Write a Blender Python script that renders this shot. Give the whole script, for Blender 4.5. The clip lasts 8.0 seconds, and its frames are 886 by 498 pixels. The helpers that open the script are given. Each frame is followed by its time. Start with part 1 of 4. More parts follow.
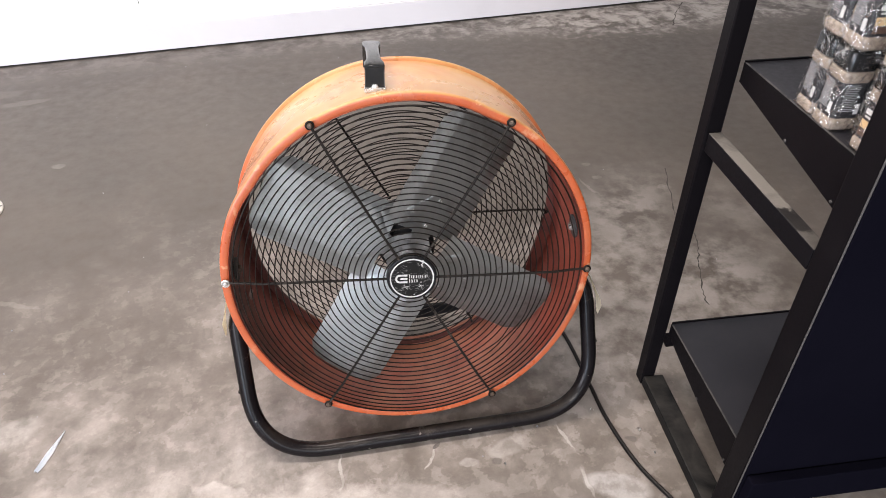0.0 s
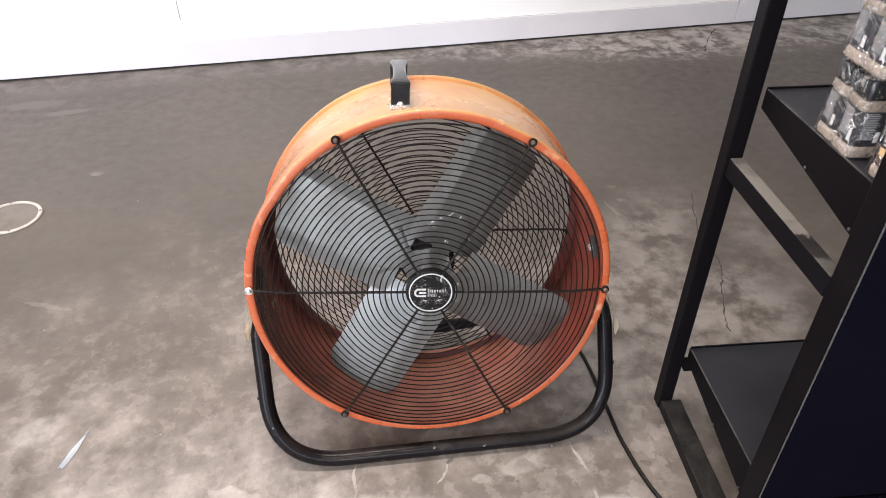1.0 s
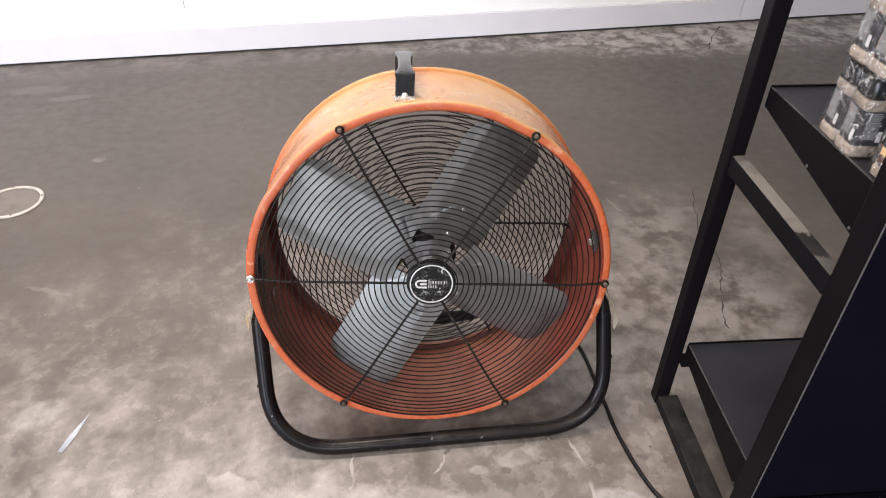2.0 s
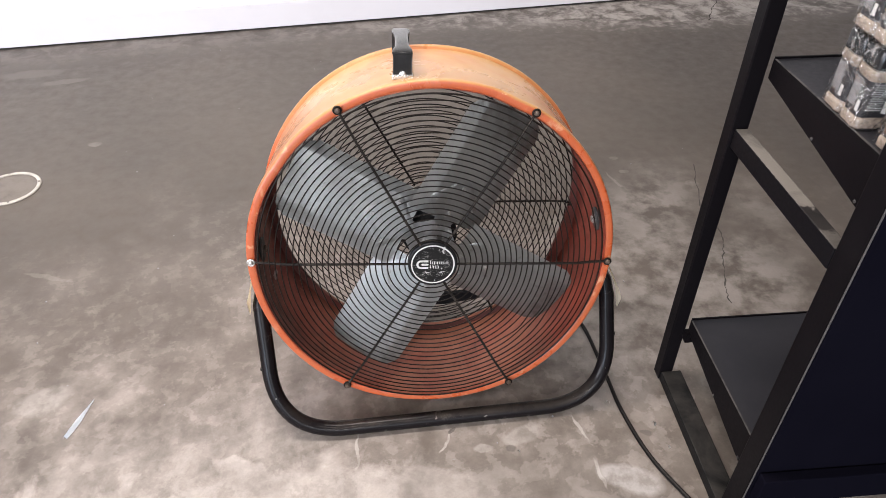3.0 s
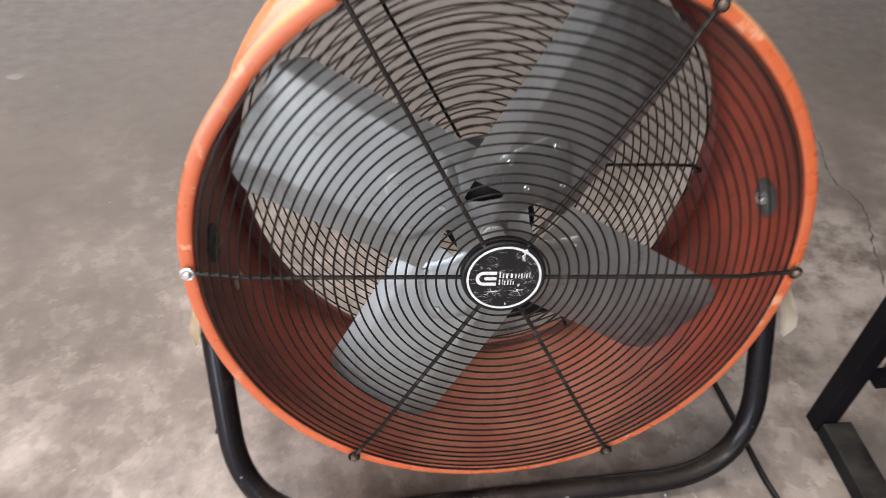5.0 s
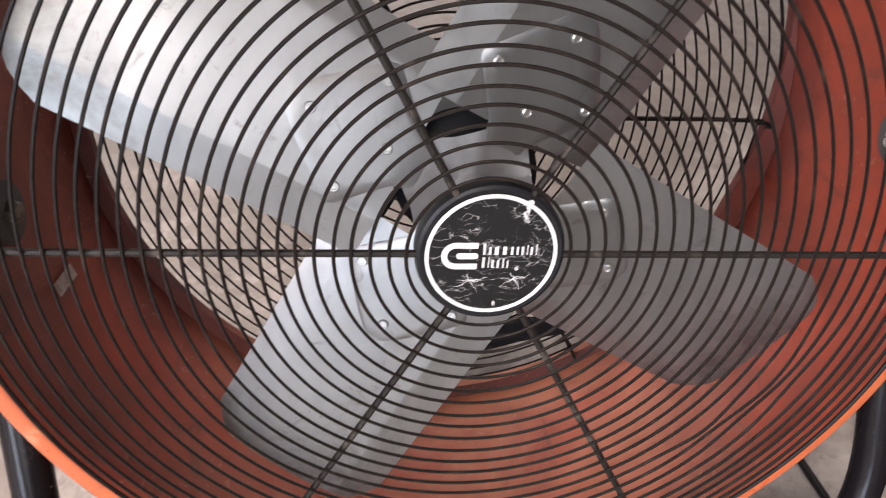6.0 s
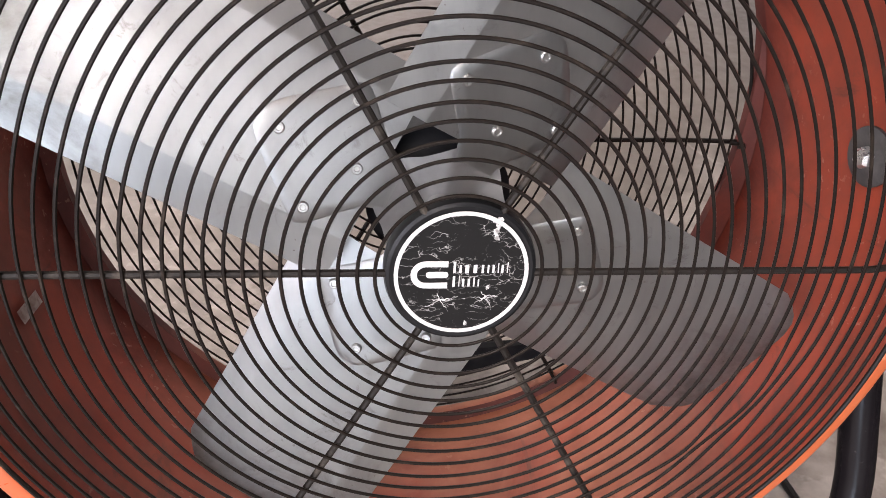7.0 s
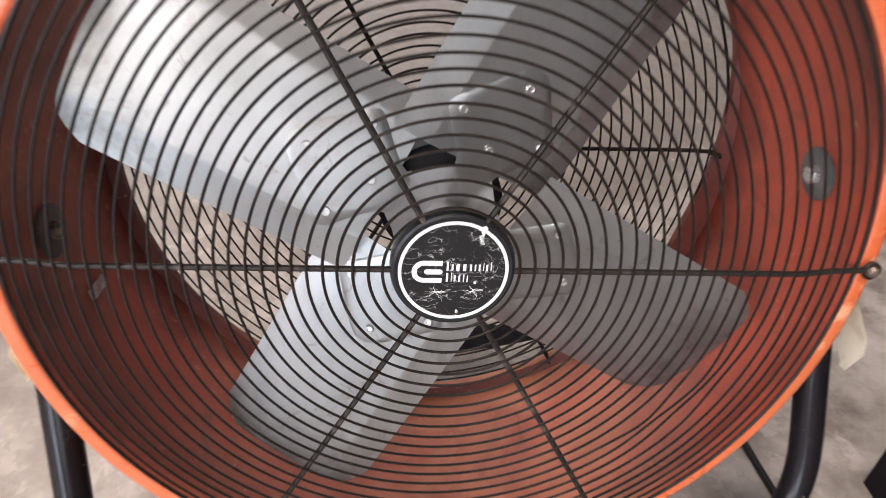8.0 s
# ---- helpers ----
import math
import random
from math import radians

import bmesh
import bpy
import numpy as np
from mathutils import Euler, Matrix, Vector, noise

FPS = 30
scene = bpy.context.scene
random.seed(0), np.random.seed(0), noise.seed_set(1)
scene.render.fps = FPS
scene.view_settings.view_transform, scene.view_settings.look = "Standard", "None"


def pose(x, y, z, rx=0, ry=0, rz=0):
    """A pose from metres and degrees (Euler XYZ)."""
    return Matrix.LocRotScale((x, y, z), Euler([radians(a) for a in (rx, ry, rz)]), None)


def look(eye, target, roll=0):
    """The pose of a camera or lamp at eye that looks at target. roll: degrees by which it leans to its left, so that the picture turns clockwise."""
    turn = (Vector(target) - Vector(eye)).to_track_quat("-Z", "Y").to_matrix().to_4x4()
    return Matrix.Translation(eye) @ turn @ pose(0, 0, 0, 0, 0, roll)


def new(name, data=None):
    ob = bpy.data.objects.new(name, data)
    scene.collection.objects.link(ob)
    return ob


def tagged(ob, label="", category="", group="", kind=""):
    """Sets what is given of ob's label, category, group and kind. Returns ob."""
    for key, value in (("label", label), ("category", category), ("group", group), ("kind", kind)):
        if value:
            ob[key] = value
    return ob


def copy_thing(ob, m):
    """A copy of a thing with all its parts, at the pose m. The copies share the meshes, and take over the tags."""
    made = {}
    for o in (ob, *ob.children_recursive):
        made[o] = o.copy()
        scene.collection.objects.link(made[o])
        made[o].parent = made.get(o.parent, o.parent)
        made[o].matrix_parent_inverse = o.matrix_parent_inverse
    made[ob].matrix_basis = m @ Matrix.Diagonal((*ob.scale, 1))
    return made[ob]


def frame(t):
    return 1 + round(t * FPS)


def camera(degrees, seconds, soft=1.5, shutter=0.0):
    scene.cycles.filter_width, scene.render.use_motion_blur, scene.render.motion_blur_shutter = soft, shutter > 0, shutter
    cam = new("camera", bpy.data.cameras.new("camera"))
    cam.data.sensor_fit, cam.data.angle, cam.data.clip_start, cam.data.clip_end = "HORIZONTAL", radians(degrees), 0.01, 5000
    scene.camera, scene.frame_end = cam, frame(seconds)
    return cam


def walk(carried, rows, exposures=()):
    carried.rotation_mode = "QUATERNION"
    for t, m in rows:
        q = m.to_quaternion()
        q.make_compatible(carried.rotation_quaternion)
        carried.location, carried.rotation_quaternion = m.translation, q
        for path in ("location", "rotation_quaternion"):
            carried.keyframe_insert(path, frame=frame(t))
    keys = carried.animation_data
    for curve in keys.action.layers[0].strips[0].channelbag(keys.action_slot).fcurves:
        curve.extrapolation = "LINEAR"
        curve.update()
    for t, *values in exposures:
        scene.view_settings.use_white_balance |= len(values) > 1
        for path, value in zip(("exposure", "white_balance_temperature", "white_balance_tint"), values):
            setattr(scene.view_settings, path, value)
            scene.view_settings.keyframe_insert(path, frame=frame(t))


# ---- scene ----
cam = camera(65.53, 8.0, soft=0.4, shutter=0.4)
# seconds, eye, target, lean
PATH = [
    (0, (-0.0658, -0.9142, 1.1547), (0.0155, -0.2922, 0.6582), -0.45),
    (0.5, (-0.0536, -0.9276, 1.1559), (0.0246, -0.3005, 0.6654), 0.79),
    (1, (-0.0536, -0.9338, 1.1609), (-0.0027, -0.2949, 0.6821), -0.27),
    (1.5, (-0.0553, -0.9375, 1.1654), (-0.0087, -0.2925, 0.6944), 0.34),
    (2, (-0.0577, -0.9390, 1.1614), (-0.0064, -0.3047, 0.6765), 0.84),
    (2.2, (-0.0585, -0.9393, 1.1595), (-0.0077, -0.3119, 0.6658), 0.84),
    (3.3, (-0.0584, -0.9280, 1.1592), (-0.0086, -0.3098, 0.6539), -0.40),
    (3.5, (-0.0621, -0.9313, 1.1600), (-0.0101, -0.3093, 0.6595), 0.11),
    (3.8, (-0.0644, -0.9175, 1.1602), (-0.0314, -0.2973, 0.6561), 0.39),
    (4, (-0.0791, -0.8977, 1.1435), (-0.0658, -0.2919, 0.6213), 0.46),
    (4.2, (-0.0981, -0.8265, 1.1167), (-0.0788, -0.2397, 0.5733), 1.95),
    (5.3, (-0.1081, -0.4009, 0.7526), (-0.0433, 0.1766, 0.2028), 1.03),
    (5.5, (-0.0923, -0.3589, 0.6761), (-0.0206, 0.2524, 0.1650), 2.45),
    (5.8, (-0.0800, -0.3196, 0.6335), (-0.0157, 0.2967, 0.1276), 1.99),
    (6, (-0.0687, -0.3115, 0.6249), (0.0104, 0.3071, 0.1238), 1.87),
    (6.2, (-0.0634, -0.3120, 0.6266), (0.0204, 0.3175, 0.1400), 1.88),
    (6.5, (-0.0607, -0.3098, 0.6264), (0.0382, 0.3234, 0.1475), 2.75),
    (7, (-0.0588, -0.3120, 0.6165), (0.0374, 0.3260, 0.1435), 1.99),
    (7.5, (-0.0541, -0.3243, 0.6061), (0.0405, 0.3253, 0.1488), 2.05),
    (7.8, (-0.0497, -0.3443, 0.6303), (0.0253, 0.2966, 0.1575), 1.29),
    (8, (-0.0488, -0.3739, 0.6807), (0.0181, 0.2526, 0.1877), 1.66),
]
walk(cam, [(t, look(eye, target, lean)) for t, eye, target, lean in PATH],
     [(0.0, -0.24, 6580, 12), (1.0, -0.28, 6580, 12), (2.0, -0.36, 6580, 12), (3.5, -0.28, 6580, 12), (4.2, -0.32, 6580, 12), (5.4, 0.08, 6620, 13), (6.0, 0.22, 6780, 17), (7.5, 0.20, 6780, 17), (8.0, 0.26, 6760, 15)])

# ---------------------------------------------------------------- light
world = bpy.data.worlds.new("world")
scene.world = world
world.use_nodes = True
world.node_tree.nodes["Background"].inputs[0].default_value = (0.9, 0.95, 1.0, 1)
world.node_tree.nodes["Background"].inputs[1].default_value = 0.03


def strip_light(x, y, z, length, width, power, turn=0.0, tint=(1.0, 0.925, 0.875)):
    lamp = bpy.data.lights.new("unseen_ceiling_lamp", "AREA")
    lamp.shape, lamp.size, lamp.size_y = "RECTANGLE", length, width
    lamp.energy, lamp.color = power, tint
    ob = new("unseen_ceiling_lamp", lamp)
    ob.matrix_world = pose(x, y, z, 0, 0, turn)
    return ob


# unseen lamps: overhead light, added floor fill before the fan, blade highlight
strip_light(-0.8, 0.35, 3.15, 2.4, 0.30, 175, 7)
strip_light(-0.6, -2.0, 3.15, 2.4, 0.30, 65, 7)
strip_light(-0.85, -5.2, 3.15, 3.4, 0.70, 360, -68, (0.98, 0.965, 0.96))


def unseen_fill_light(eye, target, width, height, power, tint=(0.90, 0.91, 1.0)):
    """Unseen daylight-toned area lamp, added far behind the camera to brighten blades and drum."""
    lamp = bpy.data.lights.new("unseen_fill_light", "AREA")
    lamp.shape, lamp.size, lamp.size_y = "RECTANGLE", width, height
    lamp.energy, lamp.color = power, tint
    new("unseen_fill_light", lamp).matrix_world = look(eye, target)


# added lamps, aimed for the drum's lit side and the blades' reflections
unseen_fill_light((-5.6, -4.4, 2.2), (0, 0, 0.5), 4.2, 2.2, 590)
unseen_fill_light((-4.4, -8.4, 1.05), (0, 0, 0.5), 3.0, 1.8, 430, (0.68, 0.83, 1.0))
unseen_fill_light((0.7, -8.8, 2.35), (0, 0, 0.5), 3.2, 1.3, 170, (0.80, 0.90, 1.0))

# ---------------------------------------------------------------- materials


def mat(name, colour, rough=0.5, metal=0.0):
    m = bpy.data.materials.new(name)
    m.use_nodes = True
    b = m.node_tree.nodes["Principled BSDF"]
    b.inputs["Base Color"].default_value = (*colour, 1)
    b.inputs["Roughness"].default_value = rough
    b.inputs["Metallic"].default_value = metal
    return m


class Net:
    """Short hand for building a material's nodes."""

    def __init__(self, m):
        self.t = m.node_tree
        self.b = self.t.nodes["Principled BSDF"]
        self.pos = self.t.nodes.new("ShaderNodeTexCoord").outputs["Object"]

    def link(self, a, b):
        self.t.links.new(a, b)

    def scaled(self, x, y, z, source=None):
        n = self.t.nodes.new("ShaderNodeMapping")
        n.inputs["Scale"].default_value = (x, y, z)
        self.link(source or self.pos, n.inputs["Vector"])
        return n.outputs[0]

    def noise(self, scale, detail=6.0, rough=0.6, warp=0.0, vec=None):
        n = self.t.nodes.new("ShaderNodeTexNoise")
        n.inputs["Scale"].default_value = scale
        n.inputs["Detail"].default_value = detail
        n.inputs["Roughness"].default_value = rough
        n.inputs["Distortion"].default_value = warp
        self.link(vec or self.pos, n.inputs["Vector"])
        return n.outputs[0]

    def cells(self, scale, feature="DISTANCE_TO_EDGE", vec=None):
        n = self.t.nodes.new("ShaderNodeTexVoronoi")
        n.feature = feature
        n.inputs["Scale"].default_value = scale
        self.link(vec or self.pos, n.inputs["Vector"])
        return n.outputs["Distance"]

    def ramp(self, value, low, high, a=0.0, b=1.0):
        n = self.t.nodes.new("ShaderNodeMapRange")
        n.inputs[1].default_value, n.inputs[2].default_value = low, high
        n.inputs[3].default_value, n.inputs[4].default_value = a, b
        self.link(value, n.inputs[0])
        return n.outputs[0]

    def math(self, op, a, b):
        n = self.t.nodes.new("ShaderNodeMath")
        n.operation = op
        for k, v in enumerate((a, b)):
            if isinstance(v, (int, float)):
                n.inputs[k].default_value = v
            else:
                self.link(v, n.inputs[k])
        return n.outputs[0]

    def mix(self, factor, a, b):
        n = self.t.nodes.new("ShaderNodeMix")
        n.data_type = "RGBA"
        for k, v in ((0, factor), (6, a), (7, b)):
            if isinstance(v, tuple):
                n.inputs[k].default_value = (*v, 1)
            elif isinstance(v, (int, float)):
                n.inputs[k].default_value = v
            else:
                self.link(v, n.inputs[k])
        return n.outputs[2]

    def xyz(self):
        n = self.t.nodes.new("ShaderNodeSeparateXYZ")
        self.link(self.pos, n.inputs[0])
        return n.outputs

    def colour(self, v):
        self.link(v, self.b.inputs["Base Color"])

    def rough(self, v):
        self.link(v, self.b.inputs["Roughness"])

    def bump(self, height, strength=0.3, distance=0.002):
        n = self.t.nodes.new("ShaderNodeBump")
        n.inputs["Strength"].default_value = strength
        n.inputs["Distance"].default_value = distance
        self.link(height, n.inputs["Height"])
        self.link(n.outputs[0], self.b.inputs["Normal"])


def worn(name, colour, second, rough=0.5, metal=0.0, scale=12.0, low=0.45, high=0.7, fine=160.0, bump=0.15, spread=0.15):
    """A surface in two tones, blotched at one scale and grained at another."""
    m = mat(name, colour, rough, metal)
    n = Net(m)
    big = n.ramp(n.noise(scale, 7, 0.62, 0.4), low, high)
    small = n.noise(fine, 4, 0.6)
    n.colour(n.mix(n.math("MULTIPLY", big, n.ramp(small, 0.3, 0.65, 0.6, 1.0)), colour, second))
    n.rough(n.math("ADD", n.ramp(big, 0, 1, rough - spread / 2, rough + spread / 2), n.ramp(small, 0.3, 0.7, -0.05, 0.05)))
    n.bump(small, bump, 0.0006)
    return m


def concrete():
    m = mat("concrete", (0.2, 0.19, 0.175), 0.4)
    n = Net(m)
    x, y, z = n.xyz()
    drift = n.ramp(n.noise(1.4, 5, 0.6, 0.6), 0.3, 0.7, -0.40, 0.40)
    blot = n.noise(3.4, 6, 0.55)
    mid = n.noise(9.5, 10, 0.62)
    fine = n.noise(24, 7, 0.60)
    grain = n.noise(210, 3, 0.6)
    wide = n.noise(2.1, 4, 0.5)
    # dark trowelled sealer, worn through in soft clouds towards the front
    near = n.math("MULTIPLY", n.ramp(n.math("ADD", y, drift), 0.85, -0.05), n.math("MULTIPLY", n.ramp(n.math("ADD", x, drift), 0.50, -0.30, 0.30, 1.0), n.ramp(n.math("ADD", x, drift), -1.15, -0.45, 0.55, 1.0)))
    cloud = n.ramp(n.math("ADD", n.math("ADD", n.math("MULTIPLY", blot, 0.42), n.math("MULTIPLY", mid, 0.40)), n.math("MULTIPLY", fine, 0.18)), 0.39, 0.590)
    pale = n.math("MULTIPLY", near, cloud)
    dark = n.mix(n.ramp(wide, 0.35, 0.65), (0.0580, 0.0456, 0.0350), (0.0770, 0.0608, 0.0468))
    light = n.mix(n.ramp(mid, 0.38, 0.66), (0.185, 0.157, 0.137), (0.290, 0.252, 0.224))
    col = n.mix(pale, dark, light)
    # bare pale strip in front of the stand, with a ragged edge
    ragged = n.math("ADD", y, n.math("ADD", n.ramp(n.noise(7, 6, 0.65, 0.5), 0.3, 0.7, -0.06, 0.06), n.ramp(blot, 0.3, 0.7, -0.05, 0.05)))
    # behind the camera the unseen pale widens, brightening what the blades reflect
    spread = n.ramp(n.math("ADD", y, drift), -0.45, -2.6)
    front = n.math("MULTIPLY", n.ramp(ragged, -0.140, -0.180), n.math("MULTIPLY", n.ramp(n.math("ADD", n.math("ADD", x, drift), n.math("MULTIPLY", spread, 3.5)), -1.3, -0.7), n.ramp(n.math("SUBTRACT", n.math("ADD", x, n.math("MULTIPLY", drift, 0.5)), n.math("MULTIPLY", spread, 1.2)), 0.22, -0.12, 0.12, 1.0)))
    # worn pale patch beside the stand's left foot
    wear = n.math("ADD", x, n.ramp(n.noise(4, 6, 0.62), 0.3, 0.7, -0.13, 0.13))
    patch = n.math("MULTIPLY", n.math("MULTIPLY", n.ramp(wear, -0.14, -0.30), n.ramp(wear, -1.00, -0.50)), n.math("MULTIPLY", n.ramp(n.math("ADD", y, drift), 0.30, -0.10), n.ramp(ragged, -0.5, -0.42)))
    front = n.math("MAXIMUM", front, n.math("MULTIPLY", patch, 0.46))
    # flakes of old coating with hard edges
    flakes = n.math("MULTIPLY", n.ramp(n.noise(13, 5, 0.55), 0.545, 0.565), n.math("MULTIPLY", n.ramp(n.math("ADD", y, drift), 0.30, 0.0), n.ramp(blot, 0.40, 0.55)))
    bare = n.mix(n.ramp(n.math("ADD", n.math("ADD", n.math("MULTIPLY", fine, 0.25), n.math("MULTIPLY", mid, 0.45)), n.math("MULTIPLY", blot, 0.30)), 0.40, 0.57), (0.190, 0.166, 0.148), (0.42, 0.378, 0.345))
    col = n.mix(front, col, bare)
    col = n.mix(n.math("MULTIPLY", flakes, 0.20), col, (0.36, 0.325, 0.295))
    # worn flecks and dark smears between the clouds, hard-edged
    zone = n.math("MAXIMUM", near, front)
    rub = n.ramp(n.noise(26, 6, 0.60), 0.515, 0.550)
    smear = n.ramp(n.noise(15, 9, 0.66, 0.0, n.scaled(1.0, 0.8, 1.0)), 0.545, 0.600)
    col = n.mix(n.math("MULTIPLY", n.math("MULTIPLY", rub, zone), n.ramp(mid, 0.42, 0.58, 0.10, 0.42)), col, (0.33, 0.292, 0.262))
    col = n.mix(n.math("MULTIPLY", n.math("MULTIPLY", smear, n.ramp(zone, 0.0, 1.0, 0.12, 0.5)), 0.55), col, (0.105, 0.090, 0.075))
    # patchy pale strip along the wall
    far = n.ramp(n.math("ADD", n.math("SUBTRACT", n.math("ADD", y, n.ramp(fine, 0.3, 0.7, -0.07, 0.07)), n.math("MULTIPLY", x, 0.125)), n.ramp(x, 0.3, 1.3, 0.0, 0.20)), 1.93, 2.10)
    edge = n.math("MULTIPLY", n.math("MULTIPLY", far, n.ramp(n.math("ADD", x, drift), -0.6, 0.9, 0.30, 1.0)), n.ramp(n.math("ADD", n.math("MULTIPLY", n.noise(9, 6, 0.7, 0.5), 0.65), n.math("MULTIPLY", fine, 0.35)), 0.43, 0.56))
    col = n.mix(edge, col, (0.35, 0.322, 0.292))
    # worn pale ground between the stand and the rack
    beyond = n.t.nodes.new("ShaderNodeVectorMath")
    beyond.operation = "DISTANCE"
    n.link(n.pos, beyond.inputs[0])
    beyond.inputs[1].default_value = (0.67, 0.37, 0)
    halo = n.math("MULTIPLY", n.ramp(n.math("ADD", beyond.outputs["Value"], n.math("MULTIPLY", drift, 0.6)), 0.44, 0.14), n.ramp(n.math("ADD", n.math("MULTIPLY", mid, 0.6), n.math("MULTIPLY", fine, 0.4)), 0.42, 0.56))
    col = n.mix(n.math("MULTIPLY", halo, 0.70), col, (0.250, 0.226, 0.204))
    # stains and scrapes, each with a place of its own: x, y, half length, half width, turn, colour, strength
    bend = n.t.nodes.new("ShaderNodeTexNoise")
    bend.inputs["Scale"].default_value, bend.inputs["Detail"].default_value = 24, 5
    n.link(n.pos, bend.inputs["Vector"])
    shove = n.t.nodes.new("ShaderNodeVectorMath")
    shove.operation = "MULTIPLY_ADD"
    n.link(bend.outputs["Color"], shove.inputs[0])
    shove.inputs[1].default_value, shove.inputs[2].default_value = (0.030, 0.030, 0), (-0.015, -0.015, 0)
    moved = n.t.nodes.new("ShaderNodeVectorMath")
    n.link(n.pos, moved.inputs[0])
    n.link(shove.outputs[0], moved.inputs[1])
    CHALK, STAIN, LIME = (0.36, 0.335, 0.305), (0.040, 0.034, 0.029), (0.50, 0.475, 0.455)
    for cx, cy, a, b, turn, tone, strength in (
            (-0.163, -0.125, 0.045, 0.0035, 87, CHALK, 0.8), (0.012, -0.116, 0.028, 0.0040, 64, CHALK, 0.8), (0.026, -0.090, 0.010, 0.005, 60, STAIN, 0.8),
            (0.284, -0.106, 0.036, 0.0040, 105, CHALK, 0.8), (0.298, -0.209, 0.036, 0.0045, 94, CHALK, 0.7), (0.165, -0.110, 0.045, 0.022, 20, CHALK, 0.45),
            (0.083, -0.138, 0.020, 0.010, 0, CHALK, 0.5), (0.141, -0.140, 0.013, 0.008, 0, STAIN, 0.5), (0.415, -0.127, 0.012, 0.008, 0, STAIN, 0.45),
            (0.352, -0.226, 0.066, 0.034, -25, LIME, 0.50), (0.605, 0.768, 0.060, 0.005, 108, CHALK, 0.18),
            (0.631, 0.902, 0.018, 0.012, 0, CHALK, 0.18), (0.644, 0.825, 0.014, 0.010, 0, CHALK, 0.18), (0.830, 0.740, 0.020, 0.012, 0, CHALK, 0.2),
            (-1.043, 1.130, 0.024, 0.018, 0, CHALK, 0.3), (-0.951, 0.461, 0.075, 0.008, -20, CHALK, 0.16), (-0.687, -0.004, 0.030, 0.016, 60, STAIN, 0.22),
            (-0.823, 0.056, 0.060, 0.040, 30, CHALK, 0.40), (-1.45, 1.70, 0.12, 0.04, 8, CHALK, 0.14), (-1.30, 1.62, 0.09, 0.025, 12, CHALK, 0.16)):
        spot = n.t.nodes.new("ShaderNodeMapping")
        spot.vector_type = "TEXTURE"
        spot.inputs["Location"].default_value = (cx, cy, 0)
        spot.inputs["Rotation"].default_value = (0, 0, radians(turn))
        spot.inputs["Scale"].default_value = (a, b, 1)
        n.link(moved.outputs[0], spot.inputs["Vector"])
        size = n.t.nodes.new("ShaderNodeVectorMath")
        size.operation = "LENGTH"
        n.link(spot.outputs[0], size.inputs[0])
        col = n.mix(n.math("MULTIPLY", n.ramp(size.outputs["Value"], 1.05, 0.75), n.ramp(fine, 0.38, 0.52, strength * 0.45, strength)), col, tone)
    spots = n.ramp(n.noise(55, 4, 0.8), 0.70, 0.78)
    col = n.mix(n.math("MULTIPLY", spots, 0.4), col, CHALK)
    scuffs = n.ramp(n.noise(8, 6, 0.7, 1.5, n.scaled(1, 0.45, 1)), 0.62, 0.76)
    col = n.mix(n.math("MULTIPLY", scuffs, 0.45), col, STAIN)
    col = n.mix(n.ramp(grain, 0.3, 0.7, 0.0, 0.12), col, (0.050, 0.044, 0.038))
    n.colour(col)
    n.rough(n.ramp(n.math("ADD", n.math("MULTIPLY", n.math("MAXIMUM", pale, front), 0.3), fine), 0.3, 0.9, 0.34, 0.62))
    n.bump(n.math("ADD", n.math("MULTIPLY", fine, 0.5), n.math("MULTIPLY", grain, 0.25)), 0.10, 0.003)
    return m


CONCRETE = concrete()


def dusty(m, colour, amount, scale, flat=0.75, level=0.95, thin=0.36, thick=0.52, above=-5.0, wiped=None):
    """Dust settled in patches on the upward faces of a material."""
    n = Net(m)
    geo = n.t.nodes.new("ShaderNodeNewGeometry")
    sep = n.t.nodes.new("ShaderNodeSeparateXYZ")
    n.link(geo.outputs["Normal"], sep.inputs[0])
    top = n.math("MULTIPLY", n.ramp(sep.outputs[2], flat, level), n.ramp(n.xyz()[2], above, above + 0.1))
    patch = n.ramp(n.noise(scale, 6, 0.65, 0.6), thin, thick)
    if wiped:
        at = n.math("ADD", n.xyz()[1], n.ramp(n.noise(60, 5, 0.6), 0.3, 0.7, -0.012, 0.012))
        patch = n.math("MULTIPLY", patch, n.math("MAXIMUM", n.ramp(at, wiped[0] - 0.008, wiped[0] + 0.002, 0.55, 0.12), n.ramp(at, wiped[1] - 0.002, wiped[1] + 0.004, 0.12, 1.0)))
    old = n.b.inputs["Base Color"].links[0].from_socket
    n.colour(n.mix(n.math("MULTIPLY", n.math("MULTIPLY", top, patch), amount), old, colour))


WALL = worn("white_wall_paint", (0.82, 0.815, 0.81), (0.76, 0.755, 0.75), 0.5, 0, 2.0, 0.5, 0.8, 120, 0.05)
SKIRT = worn("skirting_paint", (0.63, 0.615, 0.64), (0.58, 0.565, 0.585), 0.45, 0, 3.0, 0.5, 0.8, 90, 0.05)
CAULK = worn("dirt_line", (0.03, 0.028, 0.026), (0.09, 0.085, 0.08), 0.8, 0, 14)
CEILING = mat("ceiling_paint", (0.22, 0.22, 0.22), 0.8)
SHOPWALL = mat("shop_wall_grey", (0.13, 0.13, 0.135), 0.7)


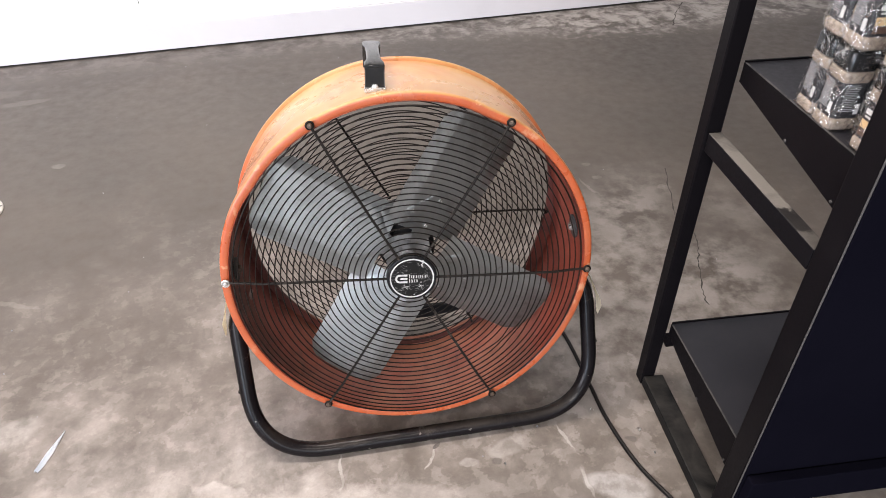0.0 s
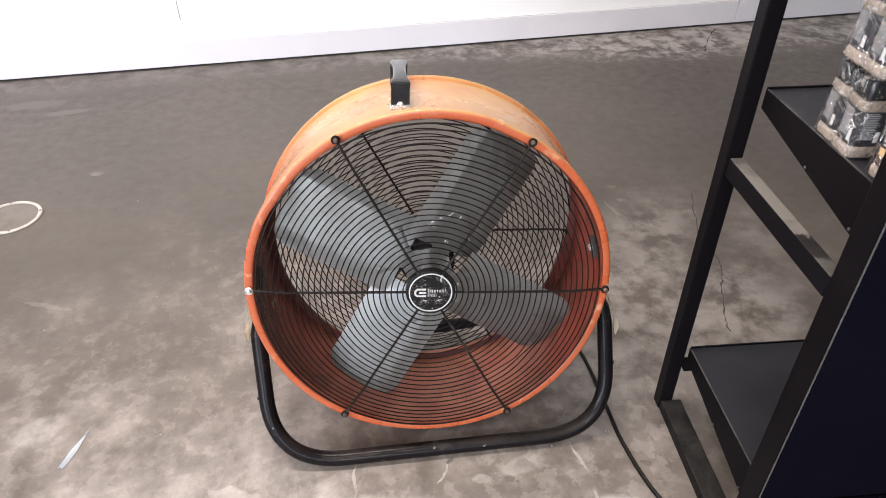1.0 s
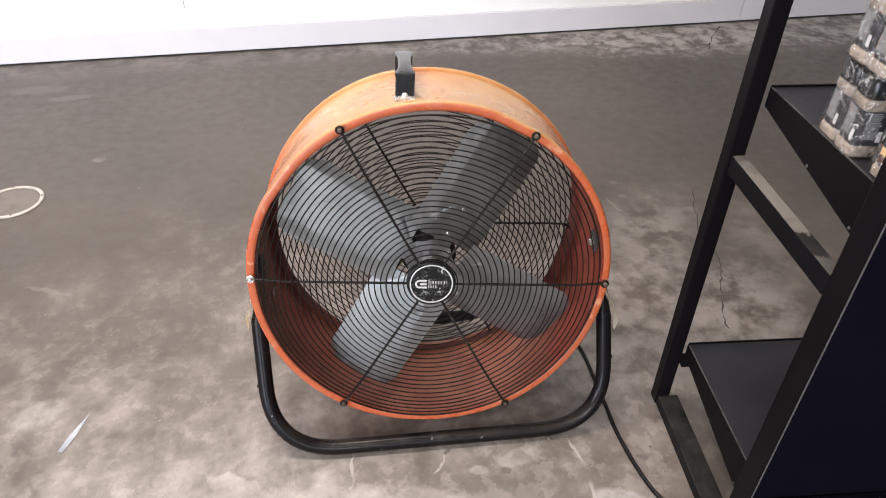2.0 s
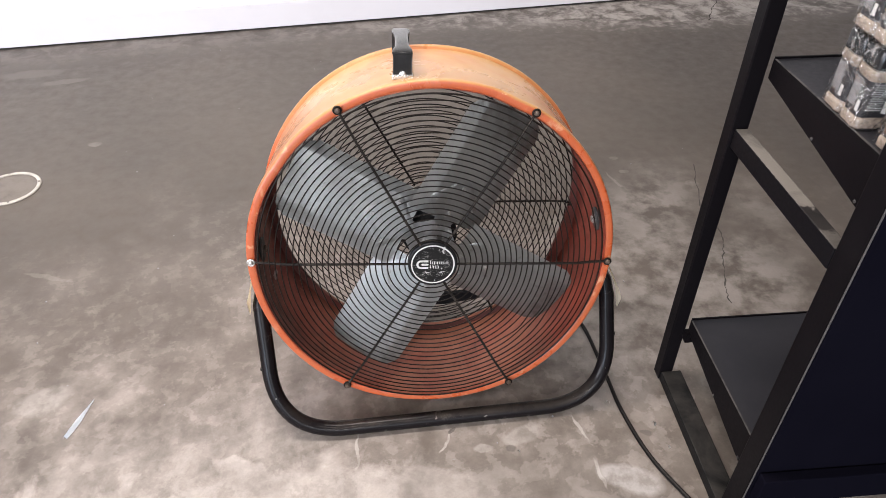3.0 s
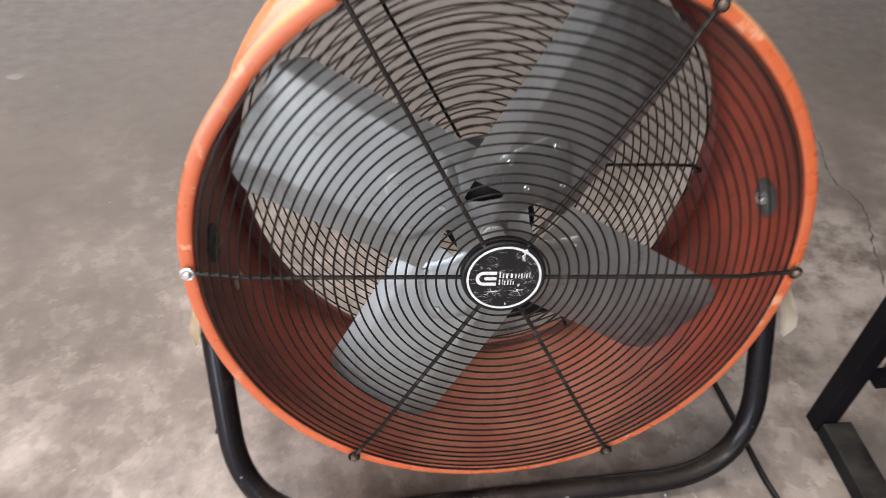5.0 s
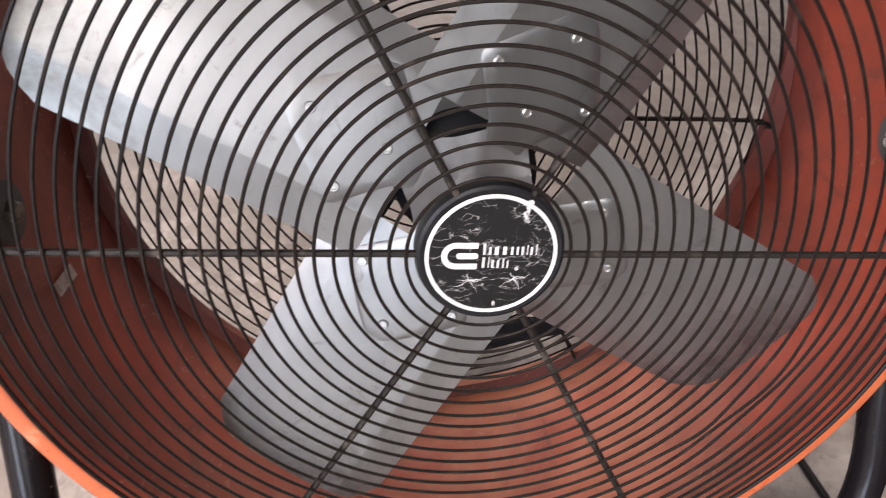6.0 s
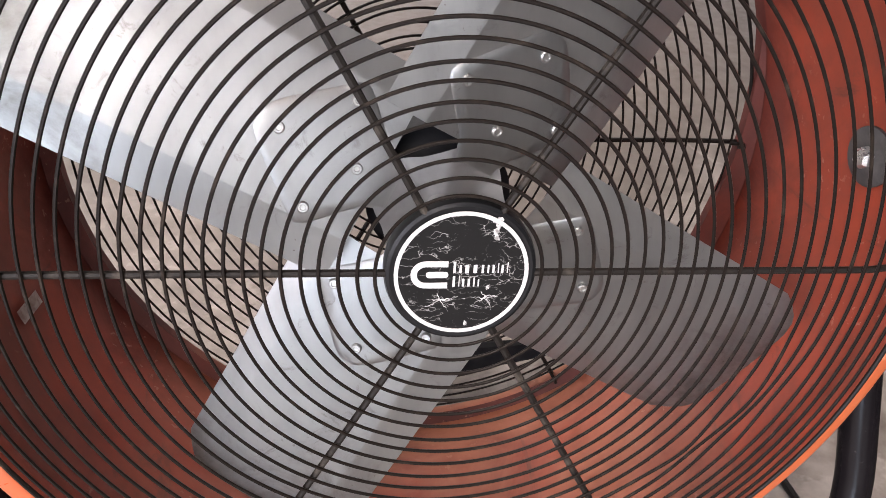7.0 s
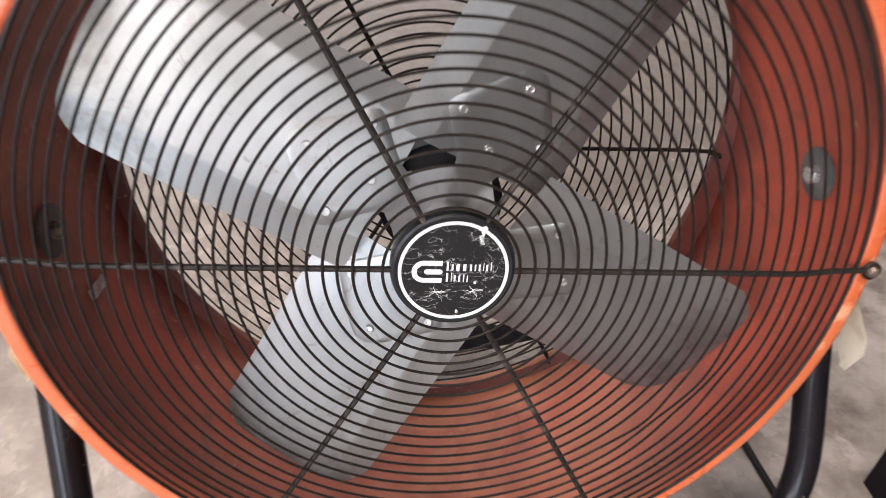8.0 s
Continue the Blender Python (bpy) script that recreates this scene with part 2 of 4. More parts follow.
def drum_paint(name, fresh, old, film, gloss, cover):
    m = mat(name, fresh, 0.3)
    n = Net(m)
    dust = n.ramp(n.noise(7, 7, 0.65, 0.5), 0.42, 0.72)
    fine = n.noise(90, 5, 0.7)
    col = n.mix(n.ramp(fine, 0.35, 0.7), fresh, old)
    col = n.mix(n.math("MULTIPLY", dust, n.ramp(fine, 0.3, 0.7, cover * 0.3, cover)), col, film)
    chips = n.ramp(n.noise(38, 3, 0.75), 0.74, 0.77)
    col = n.mix(chips, col, (0.75, 0.55, 0.40))
    scrape = n.math("MULTIPLY", n.ramp(n.noise(30, 6, 0.62, 0.3, n.scaled(1, 0.30, 1)), 0.57, 0.63), n.ramp(n.noise(6, 3, 0.5), 0.48, 0.60))
    col = n.mix(n.math("MULTIPLY", scrape, 0.40), col, (0.60, 0.40, 0.24))
    grime = n.ramp(n.noise(16, 8, 0.75, 1.0), 0.62, 0.74)
    col = n.mix(n.math("MULTIPLY", grime, 0.6), col, (0.12, 0.05, 0.03))
    n.colour(col)
    n.rough(n.ramp(dust, 0, 1, gloss, gloss + 0.18))
    n.bump(n.math("ADD", fine, n.math("MULTIPLY", dust, 0.6)), 0.03, 0.001)
    return m


ORANGE = drum_paint("orange_paint", (0.395, 0.080, 0.025), (0.325, 0.066, 0.025), (0.38, 0.155, 0.066), 0.25, 0.40)
# tan dust on the top, which also paints in its overhead light
dusty(ORANGE, (0.42, 0.246, 0.094), 0.88, 3, 0.34, 0.86, 0.25, 0.50, 0.40)


def shaded_grimy_paint():
    """The drum's inside: paint dulled and darkened for shade, brown film, dust lying in the bottom, dark drips and pale
    specks.
    """
    m = mat("shaded_grimy_orange", (0.4, 0.08, 0.05), 0.35)
    n = Net(m)
    film = n.noise(5, 6, 0.62, 0.6)
    fine = n.noise(60, 6, 0.7)
    # both tones lowered to carry the shade inside the drum
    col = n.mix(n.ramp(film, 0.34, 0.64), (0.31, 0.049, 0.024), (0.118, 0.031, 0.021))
    col = n.mix(n.ramp(fine, 0.42, 0.70, 0.0, 0.30), col, (0.13, 0.044, 0.033))
    drip = n.noise(17, 7, 0.7, 1.3, n.scaled(1, 0.35, 1))
    col = n.mix(n.ramp(drip, 0.60, 0.70, 0.0, 0.7), col, (0.060, 0.028, 0.022))
    # dirt and painted shade, darkening the inside towards the rear edge
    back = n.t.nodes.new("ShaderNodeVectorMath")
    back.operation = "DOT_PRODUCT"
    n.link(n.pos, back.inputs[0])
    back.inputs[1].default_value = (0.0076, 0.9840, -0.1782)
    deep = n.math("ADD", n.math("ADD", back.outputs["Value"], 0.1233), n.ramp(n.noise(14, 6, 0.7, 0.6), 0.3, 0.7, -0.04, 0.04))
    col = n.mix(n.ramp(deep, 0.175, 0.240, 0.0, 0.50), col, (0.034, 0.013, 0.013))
    # the turned-in lip's shade, painted as a darker tone
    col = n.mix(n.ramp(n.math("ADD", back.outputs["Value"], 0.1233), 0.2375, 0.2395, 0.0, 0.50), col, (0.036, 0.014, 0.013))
    chips = n.math("MULTIPLY", n.ramp(n.noise(150, 3, 0.6), 0.63, 0.67), n.ramp(n.noise(9, 3, 0.5), 0.50, 0.58))
    col = n.mix(n.math("MULTIPLY", chips, 0.4), col, (0.45, 0.26, 0.19))
    n.colour(col)
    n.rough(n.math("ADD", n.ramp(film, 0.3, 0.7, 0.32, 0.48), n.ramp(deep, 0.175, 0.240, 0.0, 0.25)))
    n.bump(n.math("ADD", fine, film), 0.05, 0.001)
    return m


SHADEDGRIME = shaded_grimy_paint()
dusty(SHADEDGRIME, (0.38, 0.138, 0.078), 0.85, 7, 0.55, 0.92, 0.30, 0.58)


def galvanised():
    """Dull zinc sheet: soft clouds, long faint streaks, a few scuffs and pin-pricks of rust."""
    m = mat("galvanised_blade", (0.6, 0.6, 0.6), 0.32, 0.82)
    n = Net(m)
    cloud = n.noise(9, 5, 0.55, 0.5)
    streak = n.noise(30, 5, 0.6, 0.3, n.scaled(1, 1, 0.25))
    col = n.mix(n.ramp(cloud, 0.35, 0.65), (0.448, 0.452, 0.443), (0.380, 0.382, 0.374))
    col = n.mix(n.ramp(streak, 0.42, 0.72, 0.0, 0.55), col, (0.29, 0.287, 0.278))
    scuff = n.ramp(n.noise(45, 7, 0.72, 1.0), 0.58, 0.68)
    col = n.mix(n.math("MULTIPLY", scuff, n.ramp(n.noise(8, 3, 0.5), 0.42, 0.58, 0.0, 0.7)), col, (0.17, 0.152, 0.132))
    # grime flung out to the tips
    out = n.t.nodes.new("ShaderNodeVectorMath")
    out.operation = "SUBTRACT"
    n.link(n.pos, out.inputs[0])
    out.inputs[1].default_value = (-0.0018, -0.0575, 0.3744)
    arm = n.t.nodes.new("ShaderNodeVectorMath")
    arm.operation = "CROSS_PRODUCT"
    n.link(out.outputs[0], arm.inputs[0])
    arm.inputs[1].default_value = (-0.0076, -0.9840, 0.1782)
    far = n.t.nodes.new("ShaderNodeVectorMath")
    far.operation = "LENGTH"
    n.link(arm.outputs[0], far.inputs[0])
    smudge = n.math("ADD", far.outputs["Value"], n.math("ADD", n.ramp(n.noise(16, 7, 0.7, 0.8), 0.3, 0.7, -0.05, 0.05), n.ramp(n.noise(5, 3, 0.5), 0.35, 0.65, -0.035, 0.035)))
    col = n.mix(n.math("MULTIPLY", n.ramp(smudge, 0.228, 0.292, 0.0, 0.80), n.ramp(n.noise(120, 5, 0.7), 0.35, 0.6, 0.55, 1.0)), col, (0.19, 0.178, 0.160))
    rust = n.math("MULTIPLY", n.ramp(n.noise(260, 3, 0.6), 0.70, 0.75), n.ramp(n.noise(12, 3, 0.6), 0.56, 0.66))
    col = n.mix(rust, col, (0.10, 0.055, 0.035))
    n.colour(col)
    n.rough(n.math("ADD", n.ramp(cloud, 0.3, 0.7, 0.31, 0.38), n.ramp(streak, 0.3, 0.8, 0.0, 0.06)))
    n.bump(n.noise(7, 2, 0.45, 0.4), 0.05, 0.006)
    return m


BLADE = galvanised()
HUBSTEEL = worn("dull_hub_steel", (0.36, 0.36, 0.355), (0.27, 0.265, 0.26), 0.5, 0.45, 20, 0.42, 0.75, 140, 0.02, 0.1)
RIVET = mat("bright_rivet", (0.42, 0.42, 0.405), 0.38, 0.9)
WIRE = worn("black_wire", (0.0095, 0.0072, 0.0060), (0.038, 0.028, 0.021), 0.45, 0.0, 60, 0.55, 0.8, 400, 0.2)
SPOKEWIRE = worn("dusty_black_wire", (0.014, 0.0115, 0.0098), (0.070, 0.058, 0.047), 0.6, 0.0, 38, 0.54, 0.70, 420, 0.2)
TUBE = worn("black_tube", (0.0068, 0.0056, 0.0062), (0.024, 0.018, 0.0170), 0.30, 0.0, 30, 0.58, 0.78, 300, 0.012)
chipped = Net(TUBE)
chipped.colour(chipped.mix(chipped.ramp(chipped.noise(52, 3, 0.6), 0.69, 0.72, 0.0, 0.55), TUBE.node_tree.nodes["Principled BSDF"].inputs["Base Color"].links[0].from_socket, (0.26, 0.24, 0.215)))
dusty(TUBE, (0.050, 0.041, 0.034), 0.6, 11, 0.45, 0.95, 0.40, 0.62)
BLACK = worn("black_plastic", (0.010, 0.010, 0.0105), (0.030, 0.029, 0.028), 0.27, 0.0, 25, 0.5, 0.8, 250, 0.1)
CAPBLACK = worn("cap_black", (0.008, 0.008, 0.0085), (0.020, 0.019, 0.018), 0.45, 0.0, 40, 0.5, 0.8, 250, 0.05)
MOTOR = worn("motor_black", (0.007, 0.007, 0.008), (0.022, 0.021, 0.02), 0.5, 0.0, 20, 0.5, 0.8, 250, 0.1)
WHITE = worn("label_white", (0.47, 0.46, 0.445), (0.37, 0.355, 0.335), 0.5, 0.0, 130, 0.48, 0.66, 600, 0.05)
FLAKE = worn("flaked_white", (0.46, 0.45, 0.43), (0.16, 0.15, 0.145), 0.6, 0.0, 300, 0.46, 0.56, 700, 0.05)
STEEL = worn("zinc_steel", (0.55, 0.54, 0.52), (0.30, 0.28, 0.26), 0.35, 0.85, 60, 0.5, 0.75, 300, 0.1)
TAN = worn("dusty_bracket", (0.84, 0.76, 0.60), (0.62, 0.53, 0.38), 0.6, 0.0, 40)
RUBBER = worn("grey_washer", (0.050, 0.047, 0.045), (0.10, 0.092, 0.085), 0.6, 0.0, 60)
RUST = worn("browned_steel", (0.16, 0.12, 0.09), (0.05, 0.035, 0.028), 0.45, 0.5, 120, 0.4, 0.6, 400, 0.2)
STICKER = worn("foil_sticker", (0.70, 0.66, 0.62), (0.4, 0.3, 0.26), 0.45, 0.0, 90, 0.4, 0.6)
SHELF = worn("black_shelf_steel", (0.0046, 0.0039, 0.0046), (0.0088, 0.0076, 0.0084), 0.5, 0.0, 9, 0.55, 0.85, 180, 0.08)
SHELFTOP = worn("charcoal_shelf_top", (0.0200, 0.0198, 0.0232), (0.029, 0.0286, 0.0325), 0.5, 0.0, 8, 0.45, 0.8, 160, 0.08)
DUSTED = worn("dusty_black_steel", (0.0050, 0.0045, 0.0054), (0.013, 0.0118, 0.0126), 0.55, 0.0, 9, 0.55, 0.85, 180, 0.08)
dusty(DUSTED, (0.148, 0.134, 0.118), 0.88, 12, 0.75, 0.95, 0.18, 0.50, wiped=(-0.110, -0.064))
DUSTYFOOT = worn("dusty_foot_steel", (0.006, 0.006, 0.006), (0.02, 0.019, 0.018), 0.55, 0.0, 9, 0.5, 0.8, 180, 0.08)
dusty(DUSTYFOOT, (0.038, 0.0345, 0.031), 0.65, 8, 0.75, 0.95, 0.40, 0.60)
PANEL = worn("dark_panel", (0.0034, 0.0032, 0.0058), (0.0046, 0.0043, 0.0074), 0.8, 0.0, 5, 0.4, 0.8, 120, 0.05)
EDGEPALE = worn("pale_edge_line", (0.05, 0.046, 0.042), (0.012, 0.012, 0.012), 0.6, 0.0, 40, 0.45, 0.6)
CORD = worn("black_rubber", (0.0045, 0.0038, 0.0035), (0.014, 0.011, 0.0095), 0.5, 0.0, 60, 0.5, 0.8, 300, 0.05)
PANELEDGE = worn("raw_board_edge", (0.060, 0.057, 0.056), (0.035, 0.033, 0.032), 0.7, 0.0, 40)
BRASS = worn("pale_metal_ring", (0.50, 0.47, 0.42), (0.36, 0.33, 0.29), 0.42, 0.25, 40)
LID = worn("brown_cover", (0.135, 0.115, 0.095), (0.10, 0.085, 0.07), 0.5, 0.0, 16)
PAPER = mat("paper_scrap", (0.80, 0.85, 0.90), 0.5)
CRACK = mat("crack_dark", (0.055, 0.05, 0.045), 0.9)
SPICE = worn("pale_spice", (0.25, 0.205, 0.165), (0.11, 0.085, 0.066), 0.2, 0.0, 120, 0.4, 0.65, 500, 0.25)
JARLABEL = worn("charcoal_label", (0.014, 0.014, 0.016), (0.026, 0.026, 0.028), 0.4, 0, 60)
GREYLABEL = mat("grey_label_text", (0.24, 0.24, 0.245), 0.5)
GOLD = mat("tan_label_band", (0.50, 0.34, 0.17), 0.5)
BROWN = mat("brown_label_band", (0.085, 0.05, 0.035), 0.5)

FILM = mat("shrink_film", (0.9, 0.9, 0.9), 0.12)


def clear_film():
    n = Net(FILM)
    clear = n.t.nodes.new("ShaderNodeBsdfTransparent")
    shine = n.t.nodes.new("ShaderNodeBsdfGlossy")
    shine.inputs["Roughness"].default_value = 0.06
    folds = n.t.nodes.new("ShaderNodeBump")
    folds.inputs["Strength"].default_value, folds.inputs["Distance"].default_value = 1.0, 0.006
    n.link(n.noise(42, 6, 0.65, 1.6), folds.inputs["Height"])
    n.link(folds.outputs[0], shine.inputs["Normal"])
    blend = n.t.nodes.new("ShaderNodeMixShader")
    ridge = n.math("ABSOLUTE", n.math("SUBTRACT", n.noise(34, 5, 0.62, 1.2), 0.5), 0.0)
    n.link(n.ramp(ridge, 0.0, 0.030, 0.75, 0.05), blend.inputs[0])
    n.link(clear.outputs[0], blend.inputs[1])
    n.link(shine.outputs[0], blend.inputs[2])
    n.link(blend.outputs[0], n.t.nodes["Material Output"].inputs["Surface"])


clear_film()


def decal():
    """Black label whose print has cracked and flaked to white, mostly in level lines."""
    m = mat("cracked_decal", (0.008, 0.008, 0.008), 0.5)
    n = Net(m)
    vec = n.scaled(0.22, 1, 1)
    wob = n.t.nodes.new("ShaderNodeVectorMath")
    wob.operation = "ADD"
    soft = n.t.nodes.new("ShaderNodeTexNoise")
    soft.inputs["Scale"].default_value = 90
    soft.inputs["Detail"].default_value = 4
    n.link(n.pos, soft.inputs["Vector"])
    less = n.t.nodes.new("ShaderNodeVectorMath")
    less.operation = "SCALE"
    less.inputs["Scale"].default_value = 0.012
    n.link(soft.outputs["Color"], less.inputs[0])
    n.link(vec, wob.inputs[0])
    n.link(less.outputs[0], wob.inputs[1])
    lines = n.ramp(n.cells(185, vec=wob.outputs[0]), 0.008, 0.026, 1, 0)
    gate = n.ramp(n.noise(75, 5, 0.7), 0.46, 0.56)
    flake = n.ramp(n.noise(55, 6, 0.75, 0.6), 0.70, 0.73)
    n.colour(n.mix(n.math("MAXIMUM", n.math("MULTIPLY", lines, gate), flake), (0.0075, 0.007, 0.0068), (0.24, 0.23, 0.22)))
    return m


DECAL = decal()
for m, level in ((SHELF, 0.05), (DUSTED, 0.07), (DUSTYFOOT, 0.07), (PANEL, 0.0), (DECAL, 0.12), (CAPBLACK, 0.15), (ORANGE, 0.45), (RUBBER, 0.2), (SHELFTOP, 0.13), (WIRE, 0.08), (SPOKEWIRE, 0.12), (SHADEDGRIME, 0.24), (HUBSTEEL, 0.3), (BLACK, 0.3), (TUBE, 0.12), (CORD, 0.12), (MOTOR, 0.05)):
    m.node_tree.nodes["Principled BSDF"].inputs["Specular IOR Level"].default_value = level


# ---------------------------------------------------------------- mesh helpers


def part(name, bm, material, parent=None, label="", smooth=True):
    me = bpy.data.meshes.new(name)
    bmesh.ops.recalc_face_normals(bm, faces=bm.faces[:])
    bm.to_mesh(me)
    bm.free()
    me.materials.append(material)
    if smooth:
        for p in me.polygons:
            p.use_smooth = True
        me.set_sharp_from_angle(angle=radians(35))
    ob = new(name, me)
    ob.parent = parent
    if label:
        ob["label"] = label
    return ob


def box(bm, x0, x1, y0, y1, z0, z1, bevel=0.0, m=None):
    r = bmesh.ops.create_cube(bm, size=1, matrix=Matrix.LocRotScale(((x0 + x1) / 2, (y0 + y1) / 2, (z0 + z1) / 2), None, (x1 - x0, y1 - y0, z1 - z0)))
    vs = r["verts"]
    if bevel:
        es = list({e for v in vs for e in v.link_edges})
        out = bmesh.ops.bevel(bm, geom=es, offset=bevel, segments=2, affect="EDGES", profile=0.5)
        vs = list({v for f in out["faces"] for v in f.verts} | {v for v in vs if v.is_valid})
    if m is not None:
        bmesh.ops.transform(bm, matrix=m, verts=[v for v in vs if v.is_valid])
    return vs


def boxed(*args, **kw):
    bm = bmesh.new()
    box(bm, *args, **kw)
    return bm


def lathe(profile, steps, m=None, closed=False, wobble=None):
    """Turns (radius, height) pairs round the z axis; m places the result."""
    bm = bmesh.new()
    rings = []
    for r, h in profile:
        ring = []
        for k in range(steps):
            a = 2 * math.pi * k / steps
            rr = r + (wobble(a, h, r) if wobble else 0)
            ring.append(bm.verts.new((rr * math.cos(a), rr * math.sin(a), h)))
        rings.append(ring)
    pairs = list(zip(rings, rings[1:]))
    if closed:
        pairs.append((rings[-1], rings[0]))
    for a, b in pairs:
        for k in range(steps):
            bm.faces.new((a[k], a[(k + 1) % steps], b[(k + 1) % steps], b[k]))
    if not closed:
        for ring, (r, h) in ((rings[0], profile[0]), (rings[-1], profile[-1])):
            if r < 0.2:
                bm.faces.new(ring)
    if m is not None:
        bmesh.ops.transform(bm, matrix=m, verts=bm.verts[:])
    return bm


def sweep(points, radius, sides=10, caps=True, bm=None):
    """A round tube along points."""
    bm = bm or bmesh.new()
    pts = [Vector(p) for p in points]
    rings, up = [], None
    for i, p in enumerate(pts):
        d = (pts[min(i + 1, len(pts) - 1)] - pts[max(i - 1, 0)]).normalized()
        if up is None:
            up = d.orthogonal().normalized()
        up = (up - d * up.dot(d)).normalized()
        side = d.cross(up)
        rings.append([bm.verts.new(p + radius * (math.cos(a) * up + math.sin(a) * side)) for a in (2 * math.pi * k / sides for k in range(sides))])
    for a, b in zip(rings, rings[1:]):
        for k in range(sides):
            bm.faces.new((a[k], a[(k + 1) % sides], b[(k + 1) % sides], b[k]))
    if caps:
        bm.faces.new(rings[0])
        bm.faces.new(rings[-1])
    return bm


def rounded(points, reach, steps=8):
    """The corners of a polyline rounded off."""
    pts = [Vector(p) for p in points]
    out = [pts[0]]
    for a, b, c in zip(pts, pts[1:], pts[2:]):
        r0 = min(reach, (a - b).length * 0.49)
        r1 = min(reach, (c - b).length * 0.49)
        p, q = b + (a - b).normalized() * r0, b + (c - b).normalized() * r1
        for k in range(steps + 1):
            s = k / steps
            out.append(p * (1 - s) ** 2 + b * 2 * s * (1 - s) + q * s * s)
    out.append(pts[-1])
    return out


def curve_points(points, steps=10):
    """A smooth line through points."""
    p = [Vector(v) for v in points]
    p = [2 * p[0] - p[1]] + p + [2 * p[-1] - p[-2]]
    out = []
    for a, b, c, d in zip(p, p[1:], p[2:], p[3:]):
        for k in range(steps):
            t = k / steps
            out.append(0.5 * (2 * b + (c - a) * t + (2 * a - 5 * b + 4 * c - d) * t * t + (3 * b - a - 3 * c + d) * t ** 3))
    out.append(p[-2])
    return out


def empty(name, x, y, z, turn=0.0):
    ob = new(name)
    ob.empty_display_size = 0.05
    ob.matrix_world = pose(x, y, z, 0, 0, turn)
    return ob


# ---------------------------------------------------------------- the room
# the white wall runs 7 degrees off the fan's face
WALL_TURN = 7.03
WALL_AT = pose(0.0, 2.169, 0, 0, 0, WALL_TURN)

bm = bmesh.new()
bmesh.ops.create_grid(bm, x_segments=40, y_segments=40, size=6.5)
bmesh.ops.translate(bm, verts=bm.verts[:], vec=(0, -2.5, 0))
floor = tagged(part("floor", bm, CONCRETE), "grey trowelled concrete floor, mottled, scuffed and stained", "floor", kind="structure")

wall = part("wall_north", boxed(-6, 6, 0.0, 0.15, 0.113, 3.3), WALL, smooth=False)
wall.matrix_world = WALL_AT
tagged(wall, "smooth white painted wall panels above a skirting", "wall", kind="structure")
for name, x0, x1 in (("skirting", -6, 1.683), ("skirting", 1.686, 6)):
    bmx = boxed(x0, x1, -0.012, 0.14, 0.006, 0.112, bevel=0.002)
    ob = part(name, bmx, SKIRT, smooth=False)
    ob.matrix_world = WALL_AT
    tagged(ob, "pale grey painted skirting board along the white wall", "skirting", kind="structure")
# ragged dark gap under the skirting
random.seed(4)
bm = bmesh.new()
prev = None
for k in range(241):
    x = -6 + k * 0.05
    w = 0.004 + 0.007 * max(0, noise.noise(Vector((x * 3.1, 0, 0)))) + 0.003 * random.random()
    a, b = bm.verts.new((x, -0.012 - w, 0.0012)), bm.verts.new((x, 0.05, 0.0012))
    if prev:
        bm.faces.new((prev[0], a, b, prev[1]))
    prev = (a, b)
ob = part("trim", bm, CAULK, smooth=False)
ob.matrix_world = WALL_AT
tagged(ob, "ragged dark dirt line under the skirting", "dirt line", kind="structure")
# upright joint between two wall panels
ob = part("trim", boxed(-0.0012, 0.0012, -0.0015, 0.001, 0.20, 1.3), CAULK, smooth=False)
ob.matrix_world = WALL_AT @ pose(-0.93, 0, 0)
tagged(ob, "thin dark joint in the white wall", "wall joint", kind="structure")



def pierced(along, across, top, holes):
    """A wall standing on the floor, built of blocks round openings for the added lamps (start, end, sill, head)."""
    b = bmesh.new()
    edges = sorted({along[0], along[1], *(h[0] for h in holes), *(h[1] for h in holes)})
    for a0, a1 in zip(edges, edges[1:]):
        hole = [h for h in holes if h[0] <= a0 and h[1] >= a1]
        for z0, z1 in ([(0, hole[0][2]), (hole[0][3], top)] if hole else [(0, top)]):
            box(b, a0, a1, across[0], across[1], z0, z1)
    return b


# unseen walls and ceiling close the room, kept dark to cut bounced light
QUARTER = Matrix.Rotation(radians(90), 4, "Z")
west = pierced((-9, 3.6), (6.0, 6.2), 3.3, [(-6.3, -2.5, 1.1, 3.2)])
bmesh.ops.transform(west, matrix=QUARTER, verts=west.verts[:])
east = boxed(6.0, 6.2, -9, 3.6, 0, 3.3)
south = pierced((-6.2, 6.2), (-9.2, -9.0), 3.3, [(-6.0, -2.6, 0.1, 2.4), (-1.0, 2.4, 1.6, 3.1)])
for name, bmw in (("wall_west", west), ("wall_east", east), ("wall_south", south)):
    tagged(part(name, bmw, SHOPWALL, smooth=False), "plain dark grey wall added to close the unseen room", "wall", kind="structure")
tagged(part("ceiling", boxed(-6.2, 6.2, -9.2, 3.8, 3.3, 3.4), CEILING, smooth=False), "plain grey ceiling added over the unseen room", "ceiling", kind="structure")


